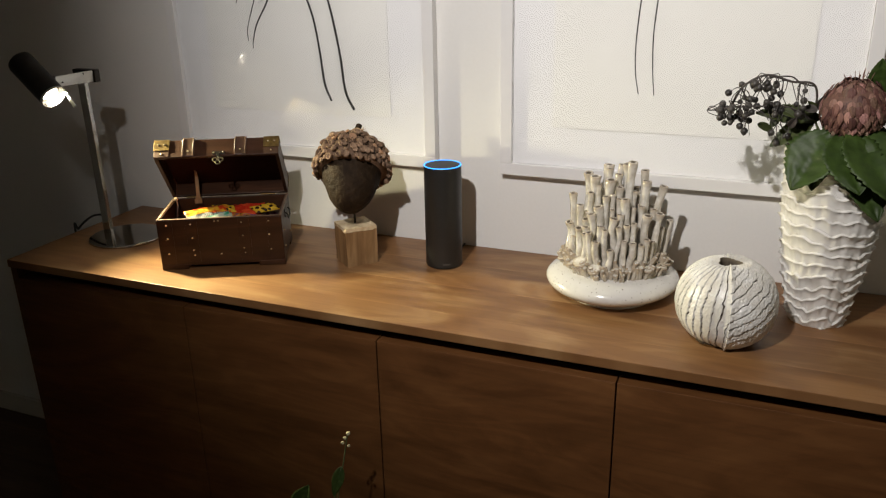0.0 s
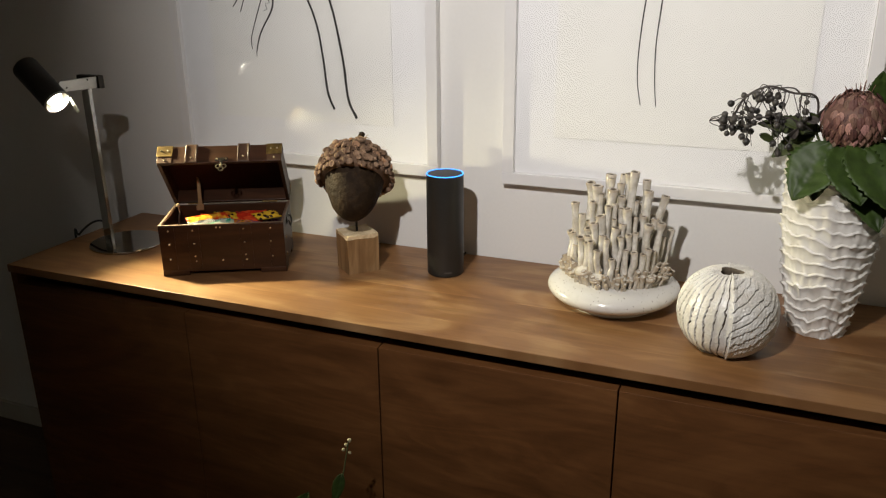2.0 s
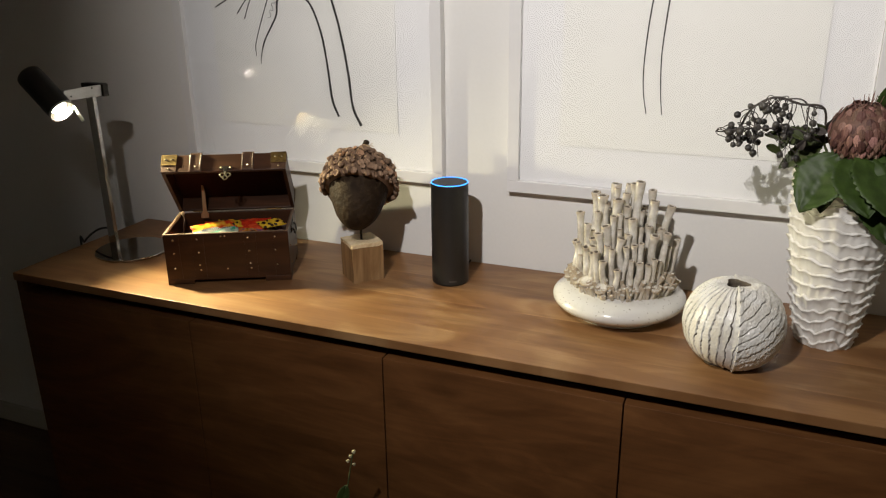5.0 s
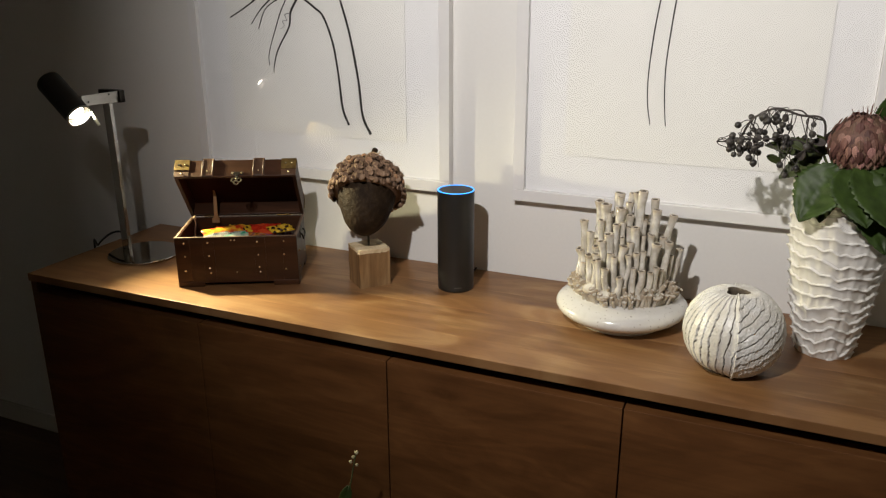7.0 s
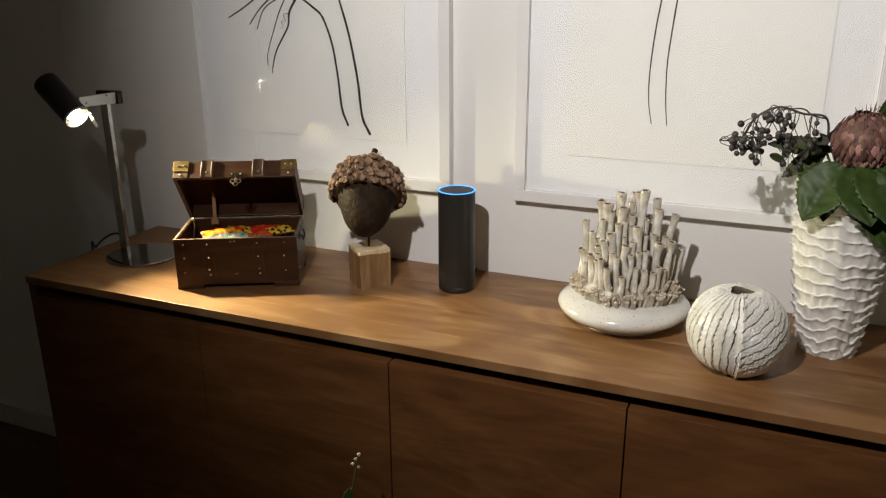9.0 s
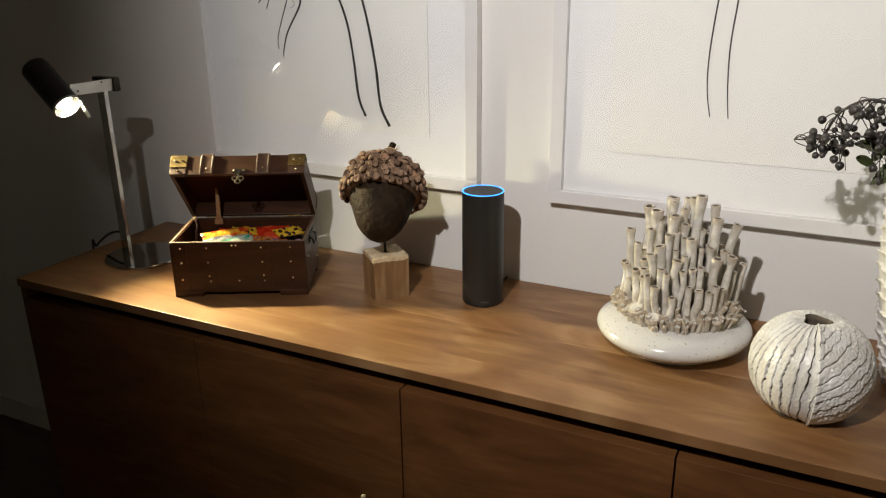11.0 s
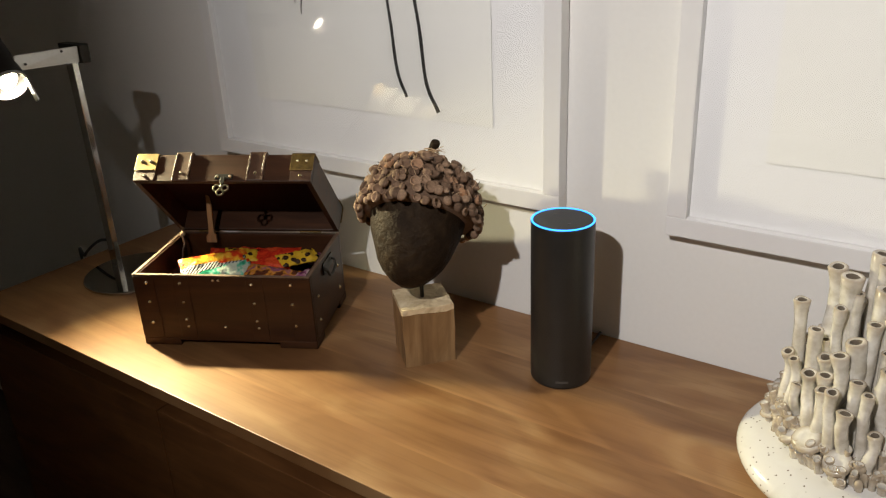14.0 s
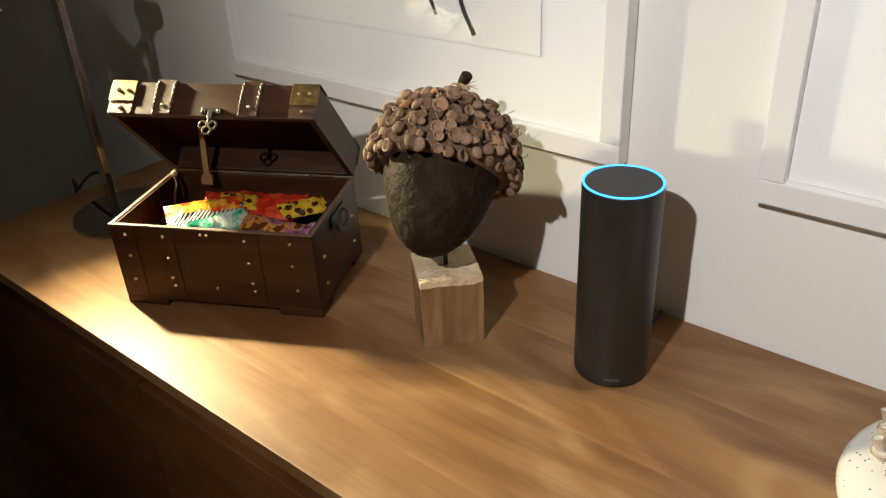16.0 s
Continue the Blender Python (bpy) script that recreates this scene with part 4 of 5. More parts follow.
        d = Vector((math.cos(a + rnd.uniform(-1, 1)), math.sin(a + rnd.uniform(-1, 1)), rnd.uniform(0.2, 1))).normalized()
        side = Vector((rnd.uniform(-1, 1), rnd.uniform(-1, 1), rnd.uniform(-1, 1))) * 0.004
        ln = rnd.uniform(0.008, 0.020)
        part("fibre", tube(smooth_path([p0, p0 + d * ln * 0.5 + side, p0 + d * ln], 3), 0.00055, 5), STRAW if k % 3 else TWIG, cap)


acorn()


# ---- smart speaker ----
def speaker():
    s = thing("smart_speaker", pose(1.007, -0.137, T), "tall black cylindrical smart speaker with a lit blue ring", "speaker")
    r, h = 0.0418, 0.235
    part("body", lathe([(0, 0.0004), (0.0385, 0.0004), (0.0408, 0.002), (r, 0.005), (r, h - 0.0022), (r - 0.0004, h - 0.0012), (r - 0.0008, h - 0.0012), (0.0, h - 0.0016)], 96), SPEAKER_BODY, s, "matt black plastic shell")
    ring = part("light_ring", lathe([(r - 0.0028, h - 0.0014), (r - 0.0006, h - 0.0014), (r - 0.0002, h - 0.0004), (r - 0.0008, h + 0.0004), (r - 0.0026, h + 0.0002), (r - 0.0028, h - 0.0014)], 96), RING_BLUE, s, "thin glowing blue ring", smooth=True)
    part("top_disc", lathe([(0, h - 0.0015), (r - 0.0030, h - 0.0015), (r - 0.0030, h - 0.0006), (r - 0.0036, h - 0.0004), (0, h - 0.0004)], 72), SPEAKER_TOP, s, "dark grey top plate")
    for a in (150, 320):
        part("button", lathe([(0, h - 0.0003), (0.0022, h - 0.0003), (0.0018, h + 0.0003), (0, h + 0.0004)], 14), GREY_MARK, s, at=pose(0.020 * math.cos(radians(a)), 0.020 * math.sin(radians(a)), 0))
    # perforated lower half: rows of flat near-black flecks for the holes' shade, one band
    grille = bmesh.new()
    for row in range(26):
        z = 0.022 + row * 0.0036
        n = 60
        for k in range(n):
            a = 2 * math.pi * (k + 0.5 * (row % 2)) / n
            c, sn = math.cos(a), math.sin(a)
            q = [(0.0006, 0), (0, 0.0006), (-0.0006, 0), (0, -0.0006)]
            grille.faces.new([grille.verts.new(((r + 0.00015) * c - dx * sn, (r + 0.00015) * sn + dx * c, z + dz)) for dx, dz in q])
    tagged(part("grille", grille, GAP_SHADE, s, "fine perforations round the lower half, drawn as near-black flecks"), kind="stuff")
    mark = bmesh.new()
    for k in range(9):
        a0 = radians(-72 + k * 2.6)
        vs = [mark.verts.new(((r + 0.0003) * math.cos(a0 + da), (r + 0.0003) * math.sin(a0 + da), z)) for da, z in ((0, 0.011), (radians(2.6), 0.011), (radians(2.6), 0.0145), (0, 0.0145))]
        mark.faces.new(vs)
    part("logo_bar", mark, GREY_MARK, s, "faint grey bar")
    part("power_lead", tube(smooth_path([(0.0, 0.040, 0.006), (0.004, 0.070, 0.004), (0.002, 0.110, 0.0035), (0.0, 0.132, 0.0035)], 5), 0.0022, 8), RUBBER, s, "thin black lead", smooth=True)


speaker()


# ---- coral sculpture ----
def coral():
    s = thing("coral_sculpture", pose(1.397, -0.170, T), "glazed ceramic coral of upright tubes on a speckled white base", "sculpture")
    R, HZ = 0.1340, 0.036
    prof = [(0, 0.0004), (0.086, 0.0004)] + [(R * max(0.62, math.cos(t)) ** 0.80 if t < 0 else R * math.cos(t) ** 0.62, HZ + (HZ - 0.0004 if t < 0 else 0.030) * math.sin(t)) for t in [math.pi / 2 * k / 14 for k in range(-13, 14)]] + [(0, HZ + 0.030)]
    part("base", lathe(prof, 80, wobble=lambda a, z: 1 + 0.012 * math.sin(2 * a + 0.7) + 0.008 * math.sin(3 * a)), SPECKLE, s, "glossy white speckled pebble-shaped base", smooth=True)
    base_z = lambda r: HZ + 0.030 * math.sqrt(max(0, 1 - min(1.0, r / R) ** 3.0))
    rnd = random.Random(11)
    spots = []

    def pipe(x, y, h, rad, lean, seed):
        rad *= 0.92
        r0 = math.hypot(x, y)
        z0 = base_z(r0) - 0.004
        k = Vector((noise.noise(Vector((seed, 1, 0))), noise.noise(Vector((seed, 7, 3))), 0)) * 0.016
        top = Vector((x, y, z0)) + Vector((lean[0], lean[1], 1)).normalized() * h
        pts = smooth_path([(x, y, z0), (x + k.x + lean[0] * h * 0.3, y + k.y + lean[1] * h * 0.3, z0 + h * 0.36), (x - k.x * 0.6 + lean[0] * h * 0.7, y - k.y * 0.6 + lean[1] * h * 0.7, z0 + h * 0.72), top], 4)
        n = len(pts)
        flare = rnd.uniform(1.06, 1.40)
        radii = [rad * (1.12 - 0.18 * i / n + 0.07 * noise.noise(Vector((seed, i * 0.9, 2)))) for i in range(n)]
        radii[-1] = rad * flare
        radii[-2] = rad * (flare + 0.95) / 2
        d = (pts[-1] - pts[-2]).normalized()
        ways = [(pts[min(i + 1, n - 1)] - pts[max(i - 1, 0)]).normalized() for i in range(n)] + [d] * 4
        pts += [pts[-1] + d * 0.0012, pts[-1] + d * 0.0004, pts[-1] - d * 0.006, pts[-1] - d * min(0.02, h * 0.4)]
        radii += [rad * flare * 0.88, rad * flare * 0.56, rad * 0.46, rad * 0.38]
        bm = tube(pts, radii, 12, ways=ways)
        for v in bm.verts:
            v.co += Vector((noise.noise(v.co * 120), noise.noise(v.co * 120 + Vector((9, 0, 0))), noise.noise(v.co * 90 + Vector((0, 4, 0))))) * 0.0011
        bmesh.ops.recalc_face_normals(bm, faces=bm.faces[:])
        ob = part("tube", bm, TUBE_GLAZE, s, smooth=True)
        ob.data.materials.append(SHADED_CLAY)
        # the bore's faces get the darkened clay, depth shade as colour
        for f in ob.data.polygons:
            if f.index >= 12 * (n + 1):
                f.material_index = 1

    def height(x, y):
        r = math.hypot(x, y)
        return 0.215 * max(0.0, 1 - r / 0.120) ** 0.8 + 0.022

    # the ones that set the outline
    for x, y, top, rad, lx, ly in ((0.018, 0.000, 0.280, 0.0088, 0.05, 0.0), (-0.060, 0.020, 0.246, 0.0086, -0.01, 0.0), (-0.045, 0.006, 0.244, 0.0096, 0.0, 0.0),
                                   (-0.024, 0.036, 0.262, 0.0100, 0.0, 0.0), (0.000, 0.028, 0.266, 0.0070, 0.02, 0.0), (0.044, 0.022, 0.260, 0.0076, 0.03, 0.0),
                                   (0.050, -0.006, 0.246, 0.0092, 0.05, 0.0), (0.062, 0.012, 0.234, 0.0080, 0.16, 0.03), (-0.010, -0.008, 0.244, 0.0098, 0.0, -0.02),
                                   (-0.084, 0.016, 0.202, 0.0074, -0.05, 0.0), (0.030, -0.032, 0.214, 0.0096, -0.04, -0.03), (-0.034, -0.036, 0.196, 0.0098, 0.05, -0.04),
                                   (0.092, 0.030, 0.160, 0.0072, 0.12, 0.0), (0.060, -0.034, 0.186, 0.0084, 0.07, -0.04), (0.006, -0.050, 0.178, 0.0084, 0.02, -0.04),
                                   (-0.062, -0.020, 0.190, 0.0082, -0.04, -0.02), (0.076, -0.012, 0.184, 0.0076, 0.10, 0.0)):
        spots.append((x, y))
        pipe(x, y, top - base_z(math.hypot(x, y)) + 0.004, rad, (lx, ly), len(spots) * 3.7)
    tries = 0
    while len(spots) < 125 and tries < 4000:
        tries += 1
        a, r = rnd.uniform(0, 2 * math.pi), 0.090 * math.sqrt(rnd.random())
        x, y = r * math.cos(a), r * math.sin(a) + 0.012
        if min(math.hypot(x - p, y - q) for p, q in spots) < 0.0128:
            continue
        spots.append((x, y))
        h = height(x, y - 0.014) * rnd.uniform(0.66, 0.98)
        pipe(x, y, max(0.02, h), rnd.uniform(0.0054, 0.0076) * (0.84 if h < 0.05 else 1), (x * rnd.uniform(0.2, 1.2), y * rnd.uniform(0.2, 1.2)), len(spots) * 3.7)
    # mushrooms and small fingers at the foot
    cap_bm = lathe([(0, 0.010), (0.0105, 0.0125), (0.0125, 0.0140), (0.0105, 0.0158), (0.004, 0.0150), (0, 0.0142)], 14)
    stalk = lathe([(0, -0.004), (0.0042, -0.004), (0.0034, 0.011), (0, 0.011)], 8)
    merge(cap_bm, stalk)
    finger = lathe([(0, -0.003), (0.0042, -0.003), (0.0034, 0.008), (0.0038, 0.013), (0.0022, 0.0155), (0, 0.016)], 8)
    small = lathe([(0.0030, -0.006), (0.0042, -0.004), (0.0034, 0.010), (0.0046, 0.0185), (0.0041, 0.0192), (0.0030, 0.0175), (0.0025, 0.006), (0, 0.006)], 9)
    meshes = []
    for nm, bm in (("mushroom", cap_bm), ("finger", finger), ("small_tube", small)):
        me = bpy.data.meshes.new(nm)
        bm.to_mesh(me)
        bm.free()
        for p in me.polygons:
            p.use_smooth = True
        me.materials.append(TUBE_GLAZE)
        meshes.append((nm, me))
    for k in range(420):
        a = rnd.uniform(0, 2 * math.pi)
        r = rnd.uniform(0.080, 0.107) + 0.003 * math.sin(3 * a)
        nm, me = meshes[rnd.choice((0, 1, 1, 1, 1, 2, 2, 2, 2, 2, 2, 2, 2, 2, 2, 2))]
        splay = rnd.uniform(0.05, 0.6)
        out = Vector((math.cos(a) * splay + rnd.uniform(-0.15, 0.15), math.sin(a) * splay + rnd.uniform(-0.15, 0.15), 1))
        shared(nm, me, s, facing(out, (r * math.cos(a), r * math.sin(a) * 0.93 + 0.010, base_z(r) - 0.002)) @ Matrix.Diagonal((rnd.uniform(0.75, 1.35), rnd.uniform(0.75, 1.35), rnd.uniform(0.9, 1.5) + 1.4 * max(0.0, 0.108 - r) / 0.028 * rnd.random(), 1)))


coral()


# ---- round vase with overlapping strips ----
def ball():
    s = thing("ball_vase", pose(1.626, -0.314, T), "round off-white ceramic vase of overlapping torn clay strips", "vase")
    R, H = 0.0870, 0.149
    bm = bmesh.new()
    nu, nv = 860, 190
    seam = radians(-82)
    rows, crack = [], {}
    for j in range(nv + 1):
        t = j / nv
        el = -1.32 + t * (1.32 + 1.41)
        row = []
        for i in range(nu):
            a = 2 * math.pi * i / nu
            p = (a - seam + math.pi) % (2 * math.pi) - math.pi
            wob = 0.10 * noise.noise(Vector((math.cos(a) * 3, math.sin(a) * 3, el * 2.4))) + 0.04 * noise.noise(Vector((math.cos(a) * 11, math.sin(a) * 11, el * 12)))
            if p < 0 or p > 2.6:
                w = -(p if p < 0 else p - 2 * math.pi) * 5.6 + 0.45 * el + wob * 3.4
            else:
                w = el * 4.6 - p * 2.9 + wob * 4.2
            saw = w % 1.0
            g = min(1.0, max(0.0, (saw - 0.85) / 0.12))
            step = 1.0 - 0.3 * saw - 1.2 * g * g * (3 - 2 * g)
            seam_r = math.exp(-(p / 0.07) ** 2) * 0.003
            d = (0.0052 if p < 0 else 0.0082) * step * min(1.0, max(0.15, (1.44 - el) / 0.25)) + seam_r + (0.0006 if p < 0 else 0.0013) * noise.noise(Vector((math.cos(a) * 22, math.sin(a) * 26, el * 22)))
            rr = (R - 0.005 + d) * math.cos(el) ** 0.86 if el < 1.5 else 0
            rr *= 1 + 0.12 * max(0.0, el - 1.2) / 0.21
            rr *= 1 + max(0.0, el - 1.2) / 0.21 * 0.20 * math.cos(3 * (a - seam) + 2.0)
            z = H / 2 + (H / 2) * math.sin(el) / math.sin(1.41) + d * math.sin(el)
            v = bm.verts.new((rr * math.cos(a), rr * math.sin(a), max(0.0004, z)))
            crack[v] = saw > (0.88 if p < 0 else 0.93) and abs(p) > 0.05 and (p < 0 or noise.noise(Vector((a * 4, el * 4, 2))) > 0.1)
            row.append(v)
        rows.append(row)
    for p, q in zip(rows, rows[1:]):
        for i in range(nu):
            k = (i + 1) % nu
            bm.faces.new((p[i], p[k], q[k], q[i])).material_index = 1 if sum(crack[v] for v in (p[i], p[k], q[k], q[i])) > 2 else 0
    bm.faces.new(list(reversed(rows[0])))
    # torn mouth going down into the inside, whose shade is in its colour
    inner = bmesh.new()
    prev = [inner.verts.new(v.co) for v in rows[-1]]
    for f, dz in ((0.93, -0.002), (0.90, -0.008), (1.9, -0.04), (2.6, -0.14)):
        ring = [inner.verts.new((v.co.x * f, v.co.y * f, H + dz)) for v in rows[-1]]
        for i in range(nu):
            k = (i + 1) % nu
            inner.faces.new((prev[i], prev[k], ring[k], ring[i]))
        prev = ring
    inner.faces.new(prev)
    part("inside", inner, SHADED_CLAY, s, "unglazed inside, coloured dark for its shade", smooth=True)
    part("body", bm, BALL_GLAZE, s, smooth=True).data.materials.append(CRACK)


ball()


# ---- tall rippled vase ----
VX, VY = 1.786, -0.165


def tall_vase():
    s = thing("tall_vase", pose(VX, VY, T), "tall white rippled ceramic vase holding a bouquet", "vase")
    H = 0.335
    prof_r = ((0.0, 0.0505), (0.04, 0.060), (0.10, 0.0715), (0.20, 0.0835), (0.335, 0.0905))

    def radius(z):
        for (a, ra), (b, rb) in zip(prof_r, prof_r[1:]):
            if z <= b:
                return ra + (rb - ra) * (z - a) / (b - a)
        return prof_r[-1][1]

    bm = bmesh.new()
    nu, nv = 200, 230
    rows = []
    for j in range(nv + 1):
        z = 0.0004 + H * j / nv
        row = []
        for i in range(nu):
            a = 2 * math.pi * i / nu
            c, sn = math.cos(a), math.sin(a)
            w = z / 0.0222 + 0.34 * noise.noise(Vector((c * 4.6, sn * 4.6, z * 40))) + 0.6 * noise.noise(Vector((c * 1.8, sn * 1.8, z * 7)))
            saw = w % 1.0
            lip = saw ** 3.6 if saw < 0.9 else (1 - saw) / 0.1
            r = radius(z) + 0.0064 * lip - 0.0022 + 0.0010 * noise.noise(Vector((c * 9, sn * 9, z * 60))) + 0.0030 * noise.noise(Vector((c * 6.5, sn * 6.5, z * 22 + 4)))
            zz = z + (0.004 * math.sin(7 * a) * (z / H) ** 8)
            row.append(bm.verts.new((r * c, r * sn, zz)))
        rows.append(row)
    for p, q in zip(rows, rows[1:]):
        for i in range(nu):
            k = (i + 1) % nu
            bm.faces.new((p[i], p[k], q[k], q[i]))
    bm.faces.new(list(reversed(rows[0])))
    inner = bmesh.new()
    prev = [inner.verts.new(v.co) for v in rows[-1]]
    for f, z in ((0.95, H - 0.001), (0.92, H - 0.02), (0.78, 0.20), (0.62, 0.10), (0.42, 0.02)):
        ring = [inner.verts.new((v.co.x * f, v.co.y * f, z)) for v in rows[-1]]
        for i in range(nu):
            k = (i + 1) % nu
            inner.faces.new((prev[i], prev[k], ring[k], ring[i]))
        prev = ring
    inner.faces.new(prev)
    part("inside", inner, SHADED_CLAY, s, "inside of the vase, coloured dark for its shade", smooth=True)
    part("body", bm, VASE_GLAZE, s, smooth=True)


tall_vase()


def leaf_mesh(L, W, curl, fold, seed, teeth=0.07, blunt=0.72):
    bm = bmesh.new()
    nu, nv = 30, 10
    rows = []
    for i in range(nu + 1):
        u = i / nu
        half = W / 2 * (math.sin(math.pi * u ** blunt) ** (0.85 if blunt < 1 else 0.6) if 0 < u < 1 else 0.0) + 0.0006
        row = []
        for j in range(nv + 1):
            v = 2 * j / nv - 1
            edge = 1 + teeth * math.sin(i * 2.6) * abs(v) ** 6
            x = v * half * edge
            z = -curl * L * u * u + fold * abs(x) + 0.05 * W * noise.noise(Vector((u * 4 + seed, v * 2, seed))) + 0.014 * W * math.sin(u * 34 + abs(v) * 5) * (1 - abs(v))
            if j == nv // 2:
                z -= 0.0012
            row.append(bm.verts.new((x, u * L, z)))
        rows.append(row)
    for p, q in zip(rows, rows[1:]):
        for j in range(nv):
            bm.faces.new((p[j], p[j + 1], q[j + 1], q[j]))
    geo = bmesh.ops.extrude_face_region(bm, geom=bm.faces[:])
    for v in [g for g in geo["geom"] if isinstance(g, bmesh.types.BMVert)]:
        v.co.z -= 0.0006
    bmesh.ops.recalc_face_normals(bm, faces=bm.faces[:])
    return bm


def leaf_pose(base, tip, up):
    """A leaf's pose: from base to tip along y, its face towards up."""
    y = (Vector(tip) - Vector(base)).normalized()
    z = (Vector(up) - y * Vector(up).dot(y)).normalized()
    x = y.cross(z)
    return Matrix.Translation(base) @ Matrix((x, y, z)).transposed().to_4x4()


def bouquet():
    b = thing("bouquet", pose(0, 0, 0), "bouquet of dusky red proteas, dark berries and big green leaves", "flowers")
    heart = Vector((VX, VY, T + 0.30))
    # big leaves hanging over the vase's mouth: base, tip, face, width
    for base, tip, up, W, curl, mat in (
        ((1.764, -0.236, 1.226), (1.706, -0.284, 1.136), (-0.40, -1, 0.55), 0.090, 0.12, LEAF),
        ((1.778, -0.242, 1.226), (1.812, -0.322, 1.150), (0.10, -1, 0.75), 0.088, 0.14, LEAF),
        ((1.796, -0.240, 1.236), (1.862, -0.338, 1.146), (0.30, -0.9, 0.75), 0.096, 0.12, LEAF),
        ((1.806, -0.215, 1.232), (1.918, -0.320, 1.120), (0.35, -0.9, 0.7), 0.100, 0.12, LEAF),
        ((1.790, -0.225, 1.214), (1.850, -0.300, 1.098), (0.2, -1, 0.5), 0.074, 0.10, LEAF),
        ((1.750, -0.222, 1.216), (1.742, -0.272, 1.132), (-0.1, -1, 0.5), 0.052, 0.10, LEAF_OLIVE),
        ((1.735, -0.205, 1.238), (1.668, -0.232, 1.196), (-0.2, -0.8, 0.5), 0.036, 0.10, LEAF_OLIVE),
        ((1.745, -0.200, 1.240), (1.640, -0.225, 1.252), (0.0, -0.7, 0.7), 0.040, 0.05, LEAF_OLIVE),
        ((1.830, -0.180, 1.270), (1.822, -0.215, 1.345), (-0.2, -1, 0.1), 0.040, 0.02, LEAF),
        ((1.860, -0.170, 1.280), (1.900, -0.200, 1.380), (0.2, -1, 0.0), 0.040, 0.02, LEAF),
        ((1.850, -0.150, 1.230), (1.950, -0.150, 1.190), (0.2, -0.4, 0.9), 0.080, 0.12, LEAF),
        ((1.800, -0.110, 1.230), (1.820, -0.030, 1.190), (0.0, 0.4, 0.9), 0.070, 0.10, LEAF),
    ):
        L = (Vector(tip) - Vector(base)).length
        part("leaf", leaf_mesh(L, W, curl, 0.22, W * 99 + L * 31, 0.08, 0.84), mat, b, "large glossy green leaf" if mat == LEAF else "small olive leaf", smooth=True, at=leaf_pose(base, tip, up))
        part("stem", tube(smooth_path([heart + Vector((0, 0, -0.12)), (heart + Vector(base)) / 2 + Vector((0, 0, -0.02)), base], 5), 0.0022, 8), STEM_GREEN, b, smooth=True)

    def protea(centre, R, axis, seed):
        rnd = random.Random(seed)
        m = facing(axis, centre)
        f = part("protea", lathe([(0, -0.9 * R), (0.5 * R, -0.75 * R), (0.82 * R, -0.2 * R), (0.80 * R, 0.35 * R), (0.5 * R, 0.72 * R), (0, 0.80 * R)], 24), PETAL, b, "dusky red protea flower head", smooth=True, at=m)
        petal = leaf_mesh(R * 0.90, R * 0.50, -0.30, 0.22, seed, 0.0, 1.5)
        me = bpy.data.meshes.new("petal")
        petal.to_mesh(me)
        petal.free()
        for p in me.polygons:
            p.use_smooth = True
        me.materials.append(PETAL)
        pale = me.copy()
        pale.materials[0] = SEPAL
        for ring, (z, r, tilt, n) in enumerate(((-0.72, 0.50, 60, 15), (-0.54, 0.70, 66, 20), (-0.36, 0.81, 72, 25), (-0.18, 0.86, 77, 27), (-0.02, 0.87, 82, 27), (0.14, 0.85, 88, 26), (0.28, 0.78, 95, 24), (0.40, 0.69, 102, 22), (0.51, 0.58, 110, 19), (0.61, 0.45, 120, 15), (0.70, 0.26, 135, 9))):
            for k in range(n):
                a = 360 * (k + 0.5 * (ring % 2) + rnd.uniform(-0.15, 0.15)) / n
                shared("petal", pale if ring < 1 or (ring == 1 and k % 2) else me, f, pose(0, 0, z * R, 0, 0, a - 90) @ pose(0, r * R, 0, tilt + rnd.uniform(-17, 8), 0, rnd.uniform(-8, 8)) @ Matrix.Diagonal((rnd.uniform(0.34, 0.48), rnd.uniform(0.30, 0.44), 0.6, 1)))
        for k in range(16):
            a, q = rnd.uniform(0, 6.28), rnd.uniform(0.05, 0.42)
            p0 = Vector((math.cos(a) * q * R, math.sin(a) * q * R, 0.78 * R))
            part("stamen", tube([p0, p0 + Vector((math.cos(a) * 0.12 * R, math.sin(a) * 0.12 * R, rnd.uniform(0.18, 0.32) * R))], 0.0006, 5), PETAL, f)
        part("stem", tube(smooth_path([heart + Vector((0, 0, -0.15)), heart + Vector((0, 0, 0.0)), Vector(centre) - Vector(axis).normalized() * R * 0.8], 5), 0.005, 8), STEM_GREEN, b, smooth=True)

    protea((1.792, -0.222, 1.260), 0.060, (-0.12, -0.30, 0.95), 3)
    protea((1.905, -0.185, 1.270), 0.056, (0.3, -0.2, 0.9), 8)

    # berry sprays
    rnd = random.Random(21)
    berry_bm = bmesh.new()
    bmesh.ops.create_icosphere(berry_bm, subdivisions=2, radius=0.0057)
    for v in berry_bm.verts:
        if v.co.z > 0.0052:
            v.co.z += 0.0012
    bme = bpy.data.meshes.new("berry")
    berry_bm.to_mesh(bme)
    berry_bm.free()
    for p in bme.polygons:
        p.use_smooth = True
    bme.materials.append(BERRY)
    root = Vector((1.735, -0.205, 1.235))
    main = smooth_path([root, (1.728, -0.225, 1.298), (1.690, -0.235, 1.306), (1.650, -0.238, 1.316), (1.615, -0.236, 1.296), (1.598, -0.235, 1.262)], 6)
    spray = part("berry_spray", tube(main, 0.0020, 7), TWIG, b, "dark twig with small round black berries", smooth=True)
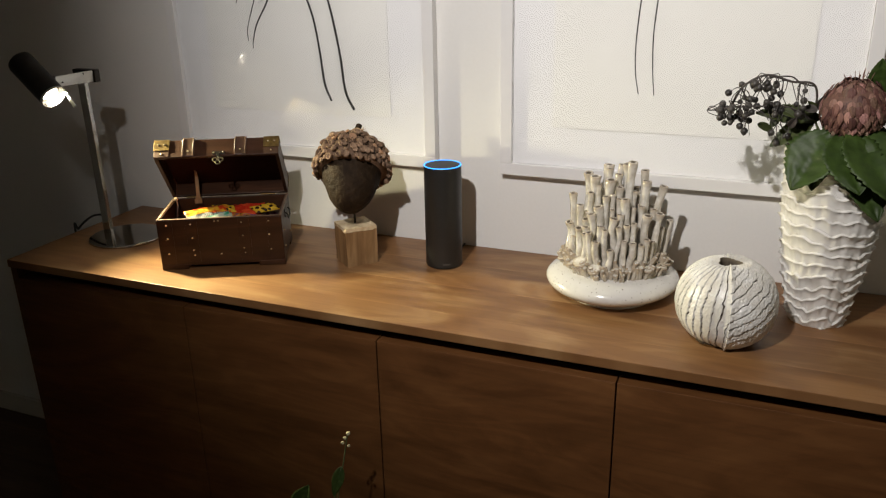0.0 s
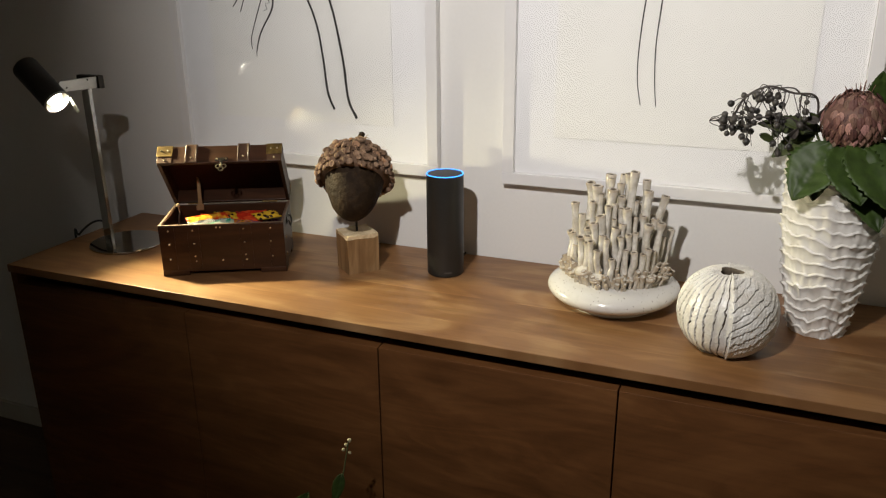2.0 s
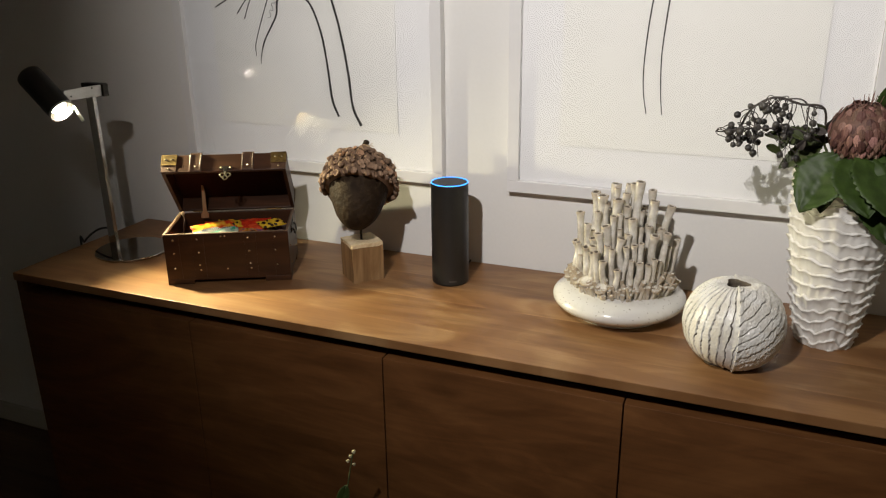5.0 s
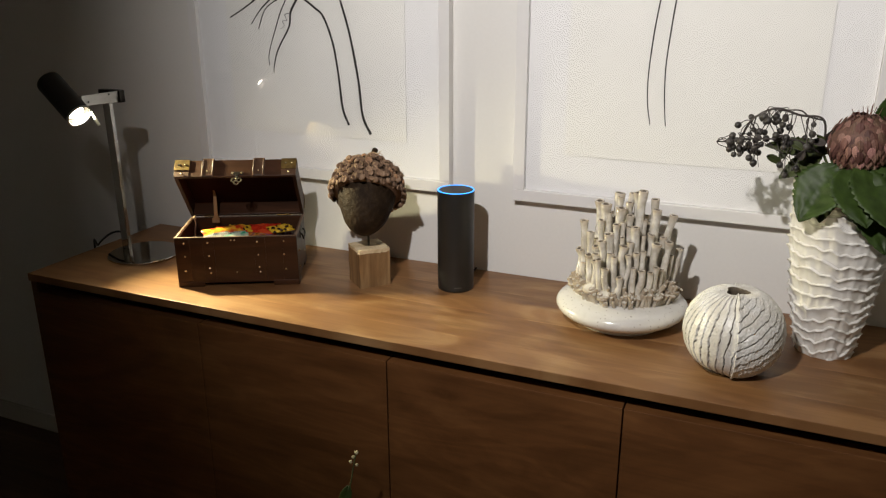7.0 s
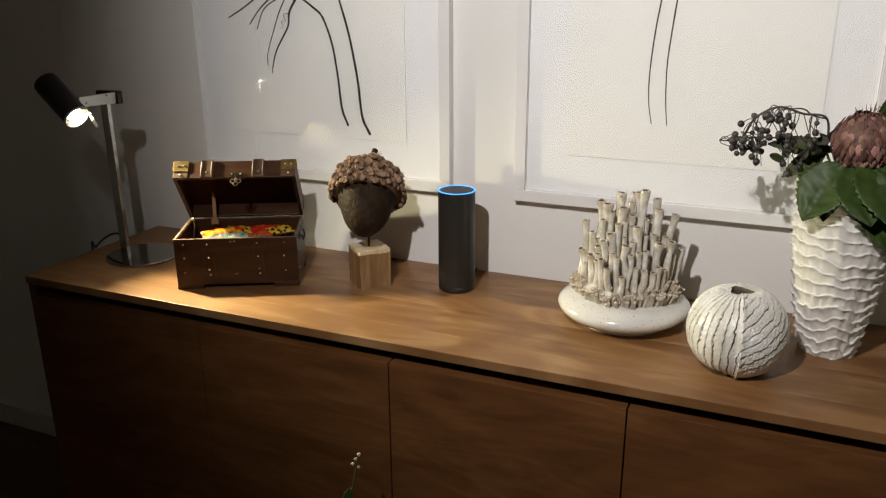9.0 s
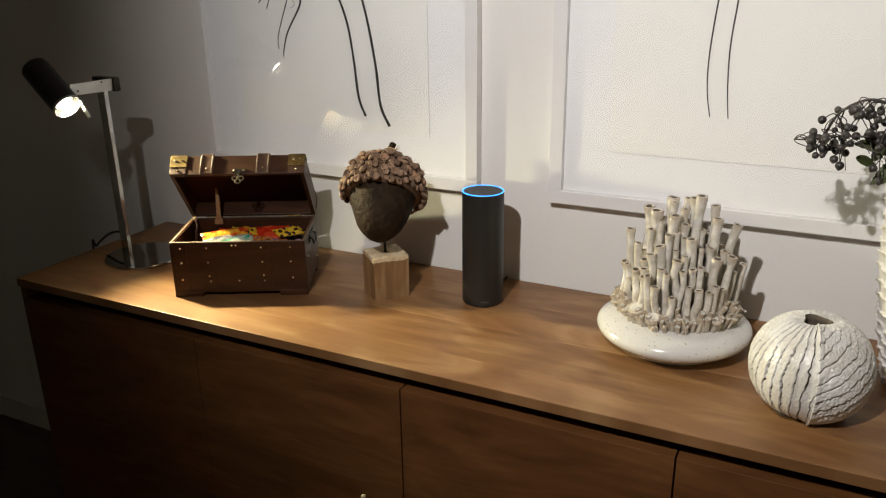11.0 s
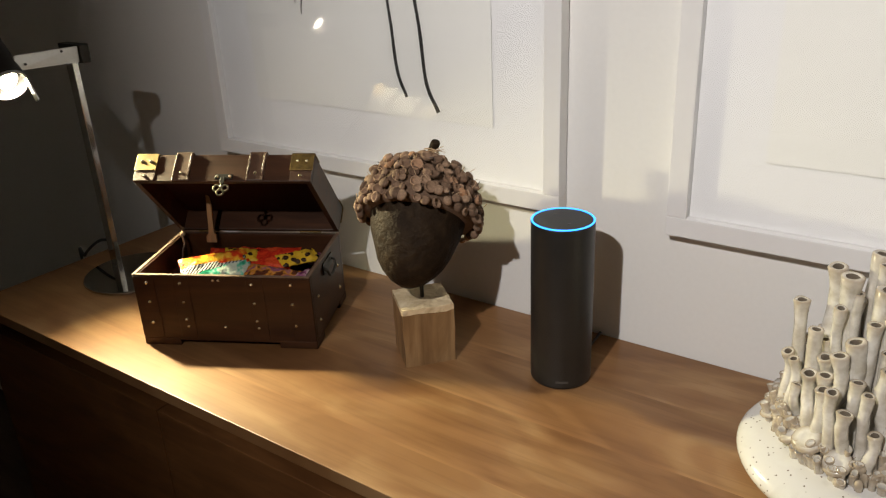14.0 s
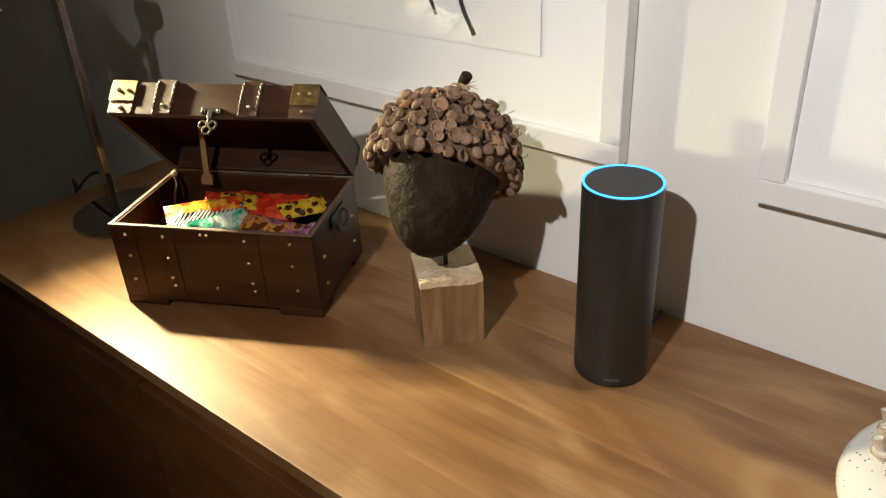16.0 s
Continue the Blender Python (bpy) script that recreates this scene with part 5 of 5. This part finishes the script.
    low = smooth_path([root, (1.690, -0.232, 1.262), (1.640, -0.238, 1.262), (1.600, -0.236, 1.258), (1.574, -0.235, 1.252), (1.558, -0.235, 1.251)], 6)
    part("twig", tube(low, [0.0019 - 0.0009 * k / len(low) for k in range(len(low))], 7), TWIG, spray, smooth=True)
    part("twig", tube(smooth_path([(1.728, -0.225, 1.298), (1.705, -0.222, 1.302), (1.688, -0.232, 1.314), (1.655, -0.236, 1.312)], 5), 0.0014, 6), TWIG, spray, smooth=True)
    nodes_ = [Vector(p) for p in low[6:]] + [Vector(p) for p in main[8:]]
    count = 0
    while count < 80:
        p0 = rnd.choice(nodes_)
        x = p0.x + rnd.uniform(-0.030, 0.030)
        q = Vector((max(1.582, min(1.712, x)), p0.y + rnd.uniform(-0.034, 0.034), p0.z + rnd.uniform(-0.062, 0.010)))
        lo = 1.196 + max(0.0, (1.640 - q.x)) * 0.75
        if q.z < lo or q.z > 1.306:
            continue
        mid = (p0 + q) / 2 + Vector((rnd.uniform(-0.008, 0.008), rnd.uniform(-0.008, 0.008), rnd.uniform(0.0, 0.010)))
        part("twig", tube(smooth_path([p0, mid, q], 4), 0.0008, 5), TWIG, spray)
        shared("berry", bme, spray, facing((q - mid).normalized(), q) @ Matrix.Scale(rnd.uniform(0.8, 1.15), 4))
        count += 1
    for k in range(13):
        p0 = Vector((rnd.uniform(1.640, 1.740), rnd.uniform(-0.245, -0.205), rnd.uniform(1.222, 1.262)))
        d = Vector((rnd.uniform(-1, 1), rnd.uniform(-0.6, 0.3), rnd.uniform(-0.5, 0.8))).normalized()
        part("bract", leaf_mesh(rnd.uniform(0.018, 0.034), 0.013, 0.3, 0.5, k * 3.1), TWIG if k % 2 else LEAF_OLIVE, spray, "small dried leaf", smooth=True, at=leaf_pose(p0, p0 + d, (0.2, -1, 0.4)))
    for k in range(7):
        p0 = rnd.choice(nodes_[3:9])
        d = Vector((rnd.uniform(-0.02, 0.03), rnd.uniform(-0.02, 0.02), rnd.uniform(-0.05, 0.01)))
        part("twig", tube(smooth_path([p0, p0 + d + Vector((0.012, 0.0, -0.004)), p0 + d * 1.5 + Vector((0.02, 0, -0.012))], 4), 0.0006, 5), TWIG, spray)


bouquet()


# ---- plant on the floor in front of the sideboard ----
def floor_plant():
    p = thing("potted_plant", pose(0.93, -0.66, 0), "slender trailing green plant in a dark pot on the floor", "plant")
    part("pot", lathe([(0, 0.0), (0.085, 0.0), (0.092, 0.006), (0.115, 0.20), (0.120, 0.205), (0.120, 0.22), (0.108, 0.22), (0.104, 0.19), (0, 0.19)], 48), POT, p, "dark round pot")
    part("soil", lathe([(0, 0.197), (0.06, 0.199), (0.1035, 0.194), (0.1035, 0.191)], 32), SOIL, p)
    stalk = part("stalk", tube(smooth_path([(0.0, 0.0, 0.19), (0.0, 0.02, 0.38), (0.022, 0.05, 0.50), (0.045, 0.058, 0.58), (0.060, 0.060, 0.655), (0.064, 0.060, 0.672)], 6), [0.0022 - 0.0012 * k / 31 for k in range(31)], 7), STEM_GREEN, p, smooth=True)
    for at, r in (((0.066, 0.060, 0.676), 0.0042), ((0.058, 0.060, 0.664), 0.0034), ((0.052, 0.060, 0.652), 0.0034), ((0.066, 0.058, 0.650), 0.0030)):
        bud = bmesh.new()
        bmesh.ops.create_icosphere(bud, subdivisions=2, radius=r)
        for v in bud.verts:
            v.co *= 1 + 0.3 * noise.noise(v.co * 400)
        part("bud", bud, BUD, stalk, smooth=True, at=Matrix.Translation(at))
    for base, tip, up, W in (((-0.050, 0.040, 0.470), (-0.030, 0.045, 0.540), (-0.1, -1, 0.4), 0.050), ((0.048, 0.055, 0.600), (0.040, 0.030, 0.545), (0.4, -1, 0.2), 0.022),
                             ((-0.030, 0.0, 0.36), (-0.10, -0.03, 0.42), (0, -0.5, 1), 0.055), ((0.02, 0.02, 0.34), (0.09, -0.03, 0.40), (0, -0.5, 1), 0.055), ((0.0, 0.03, 0.30), (0.02, -0.07, 0.36), (0, -0.3, 1), 0.05)):
        L = (Vector(tip) - Vector(base)).length
        part("leaf", leaf_mesh(L, W, 0.1, 0.2, L * 77, 0.10), LEAF, p, "lobed green leaf", smooth=True, at=leaf_pose(base, tip, up))
        part("leaf_stem", tube(smooth_path([(0, 0, 0.195), (base[0] * 0.5, base[1] * 0.6, (0.19 + base[2]) / 2), base], 5), 0.0014, 6), STEM_GREEN, p, smooth=True)


floor_plant()
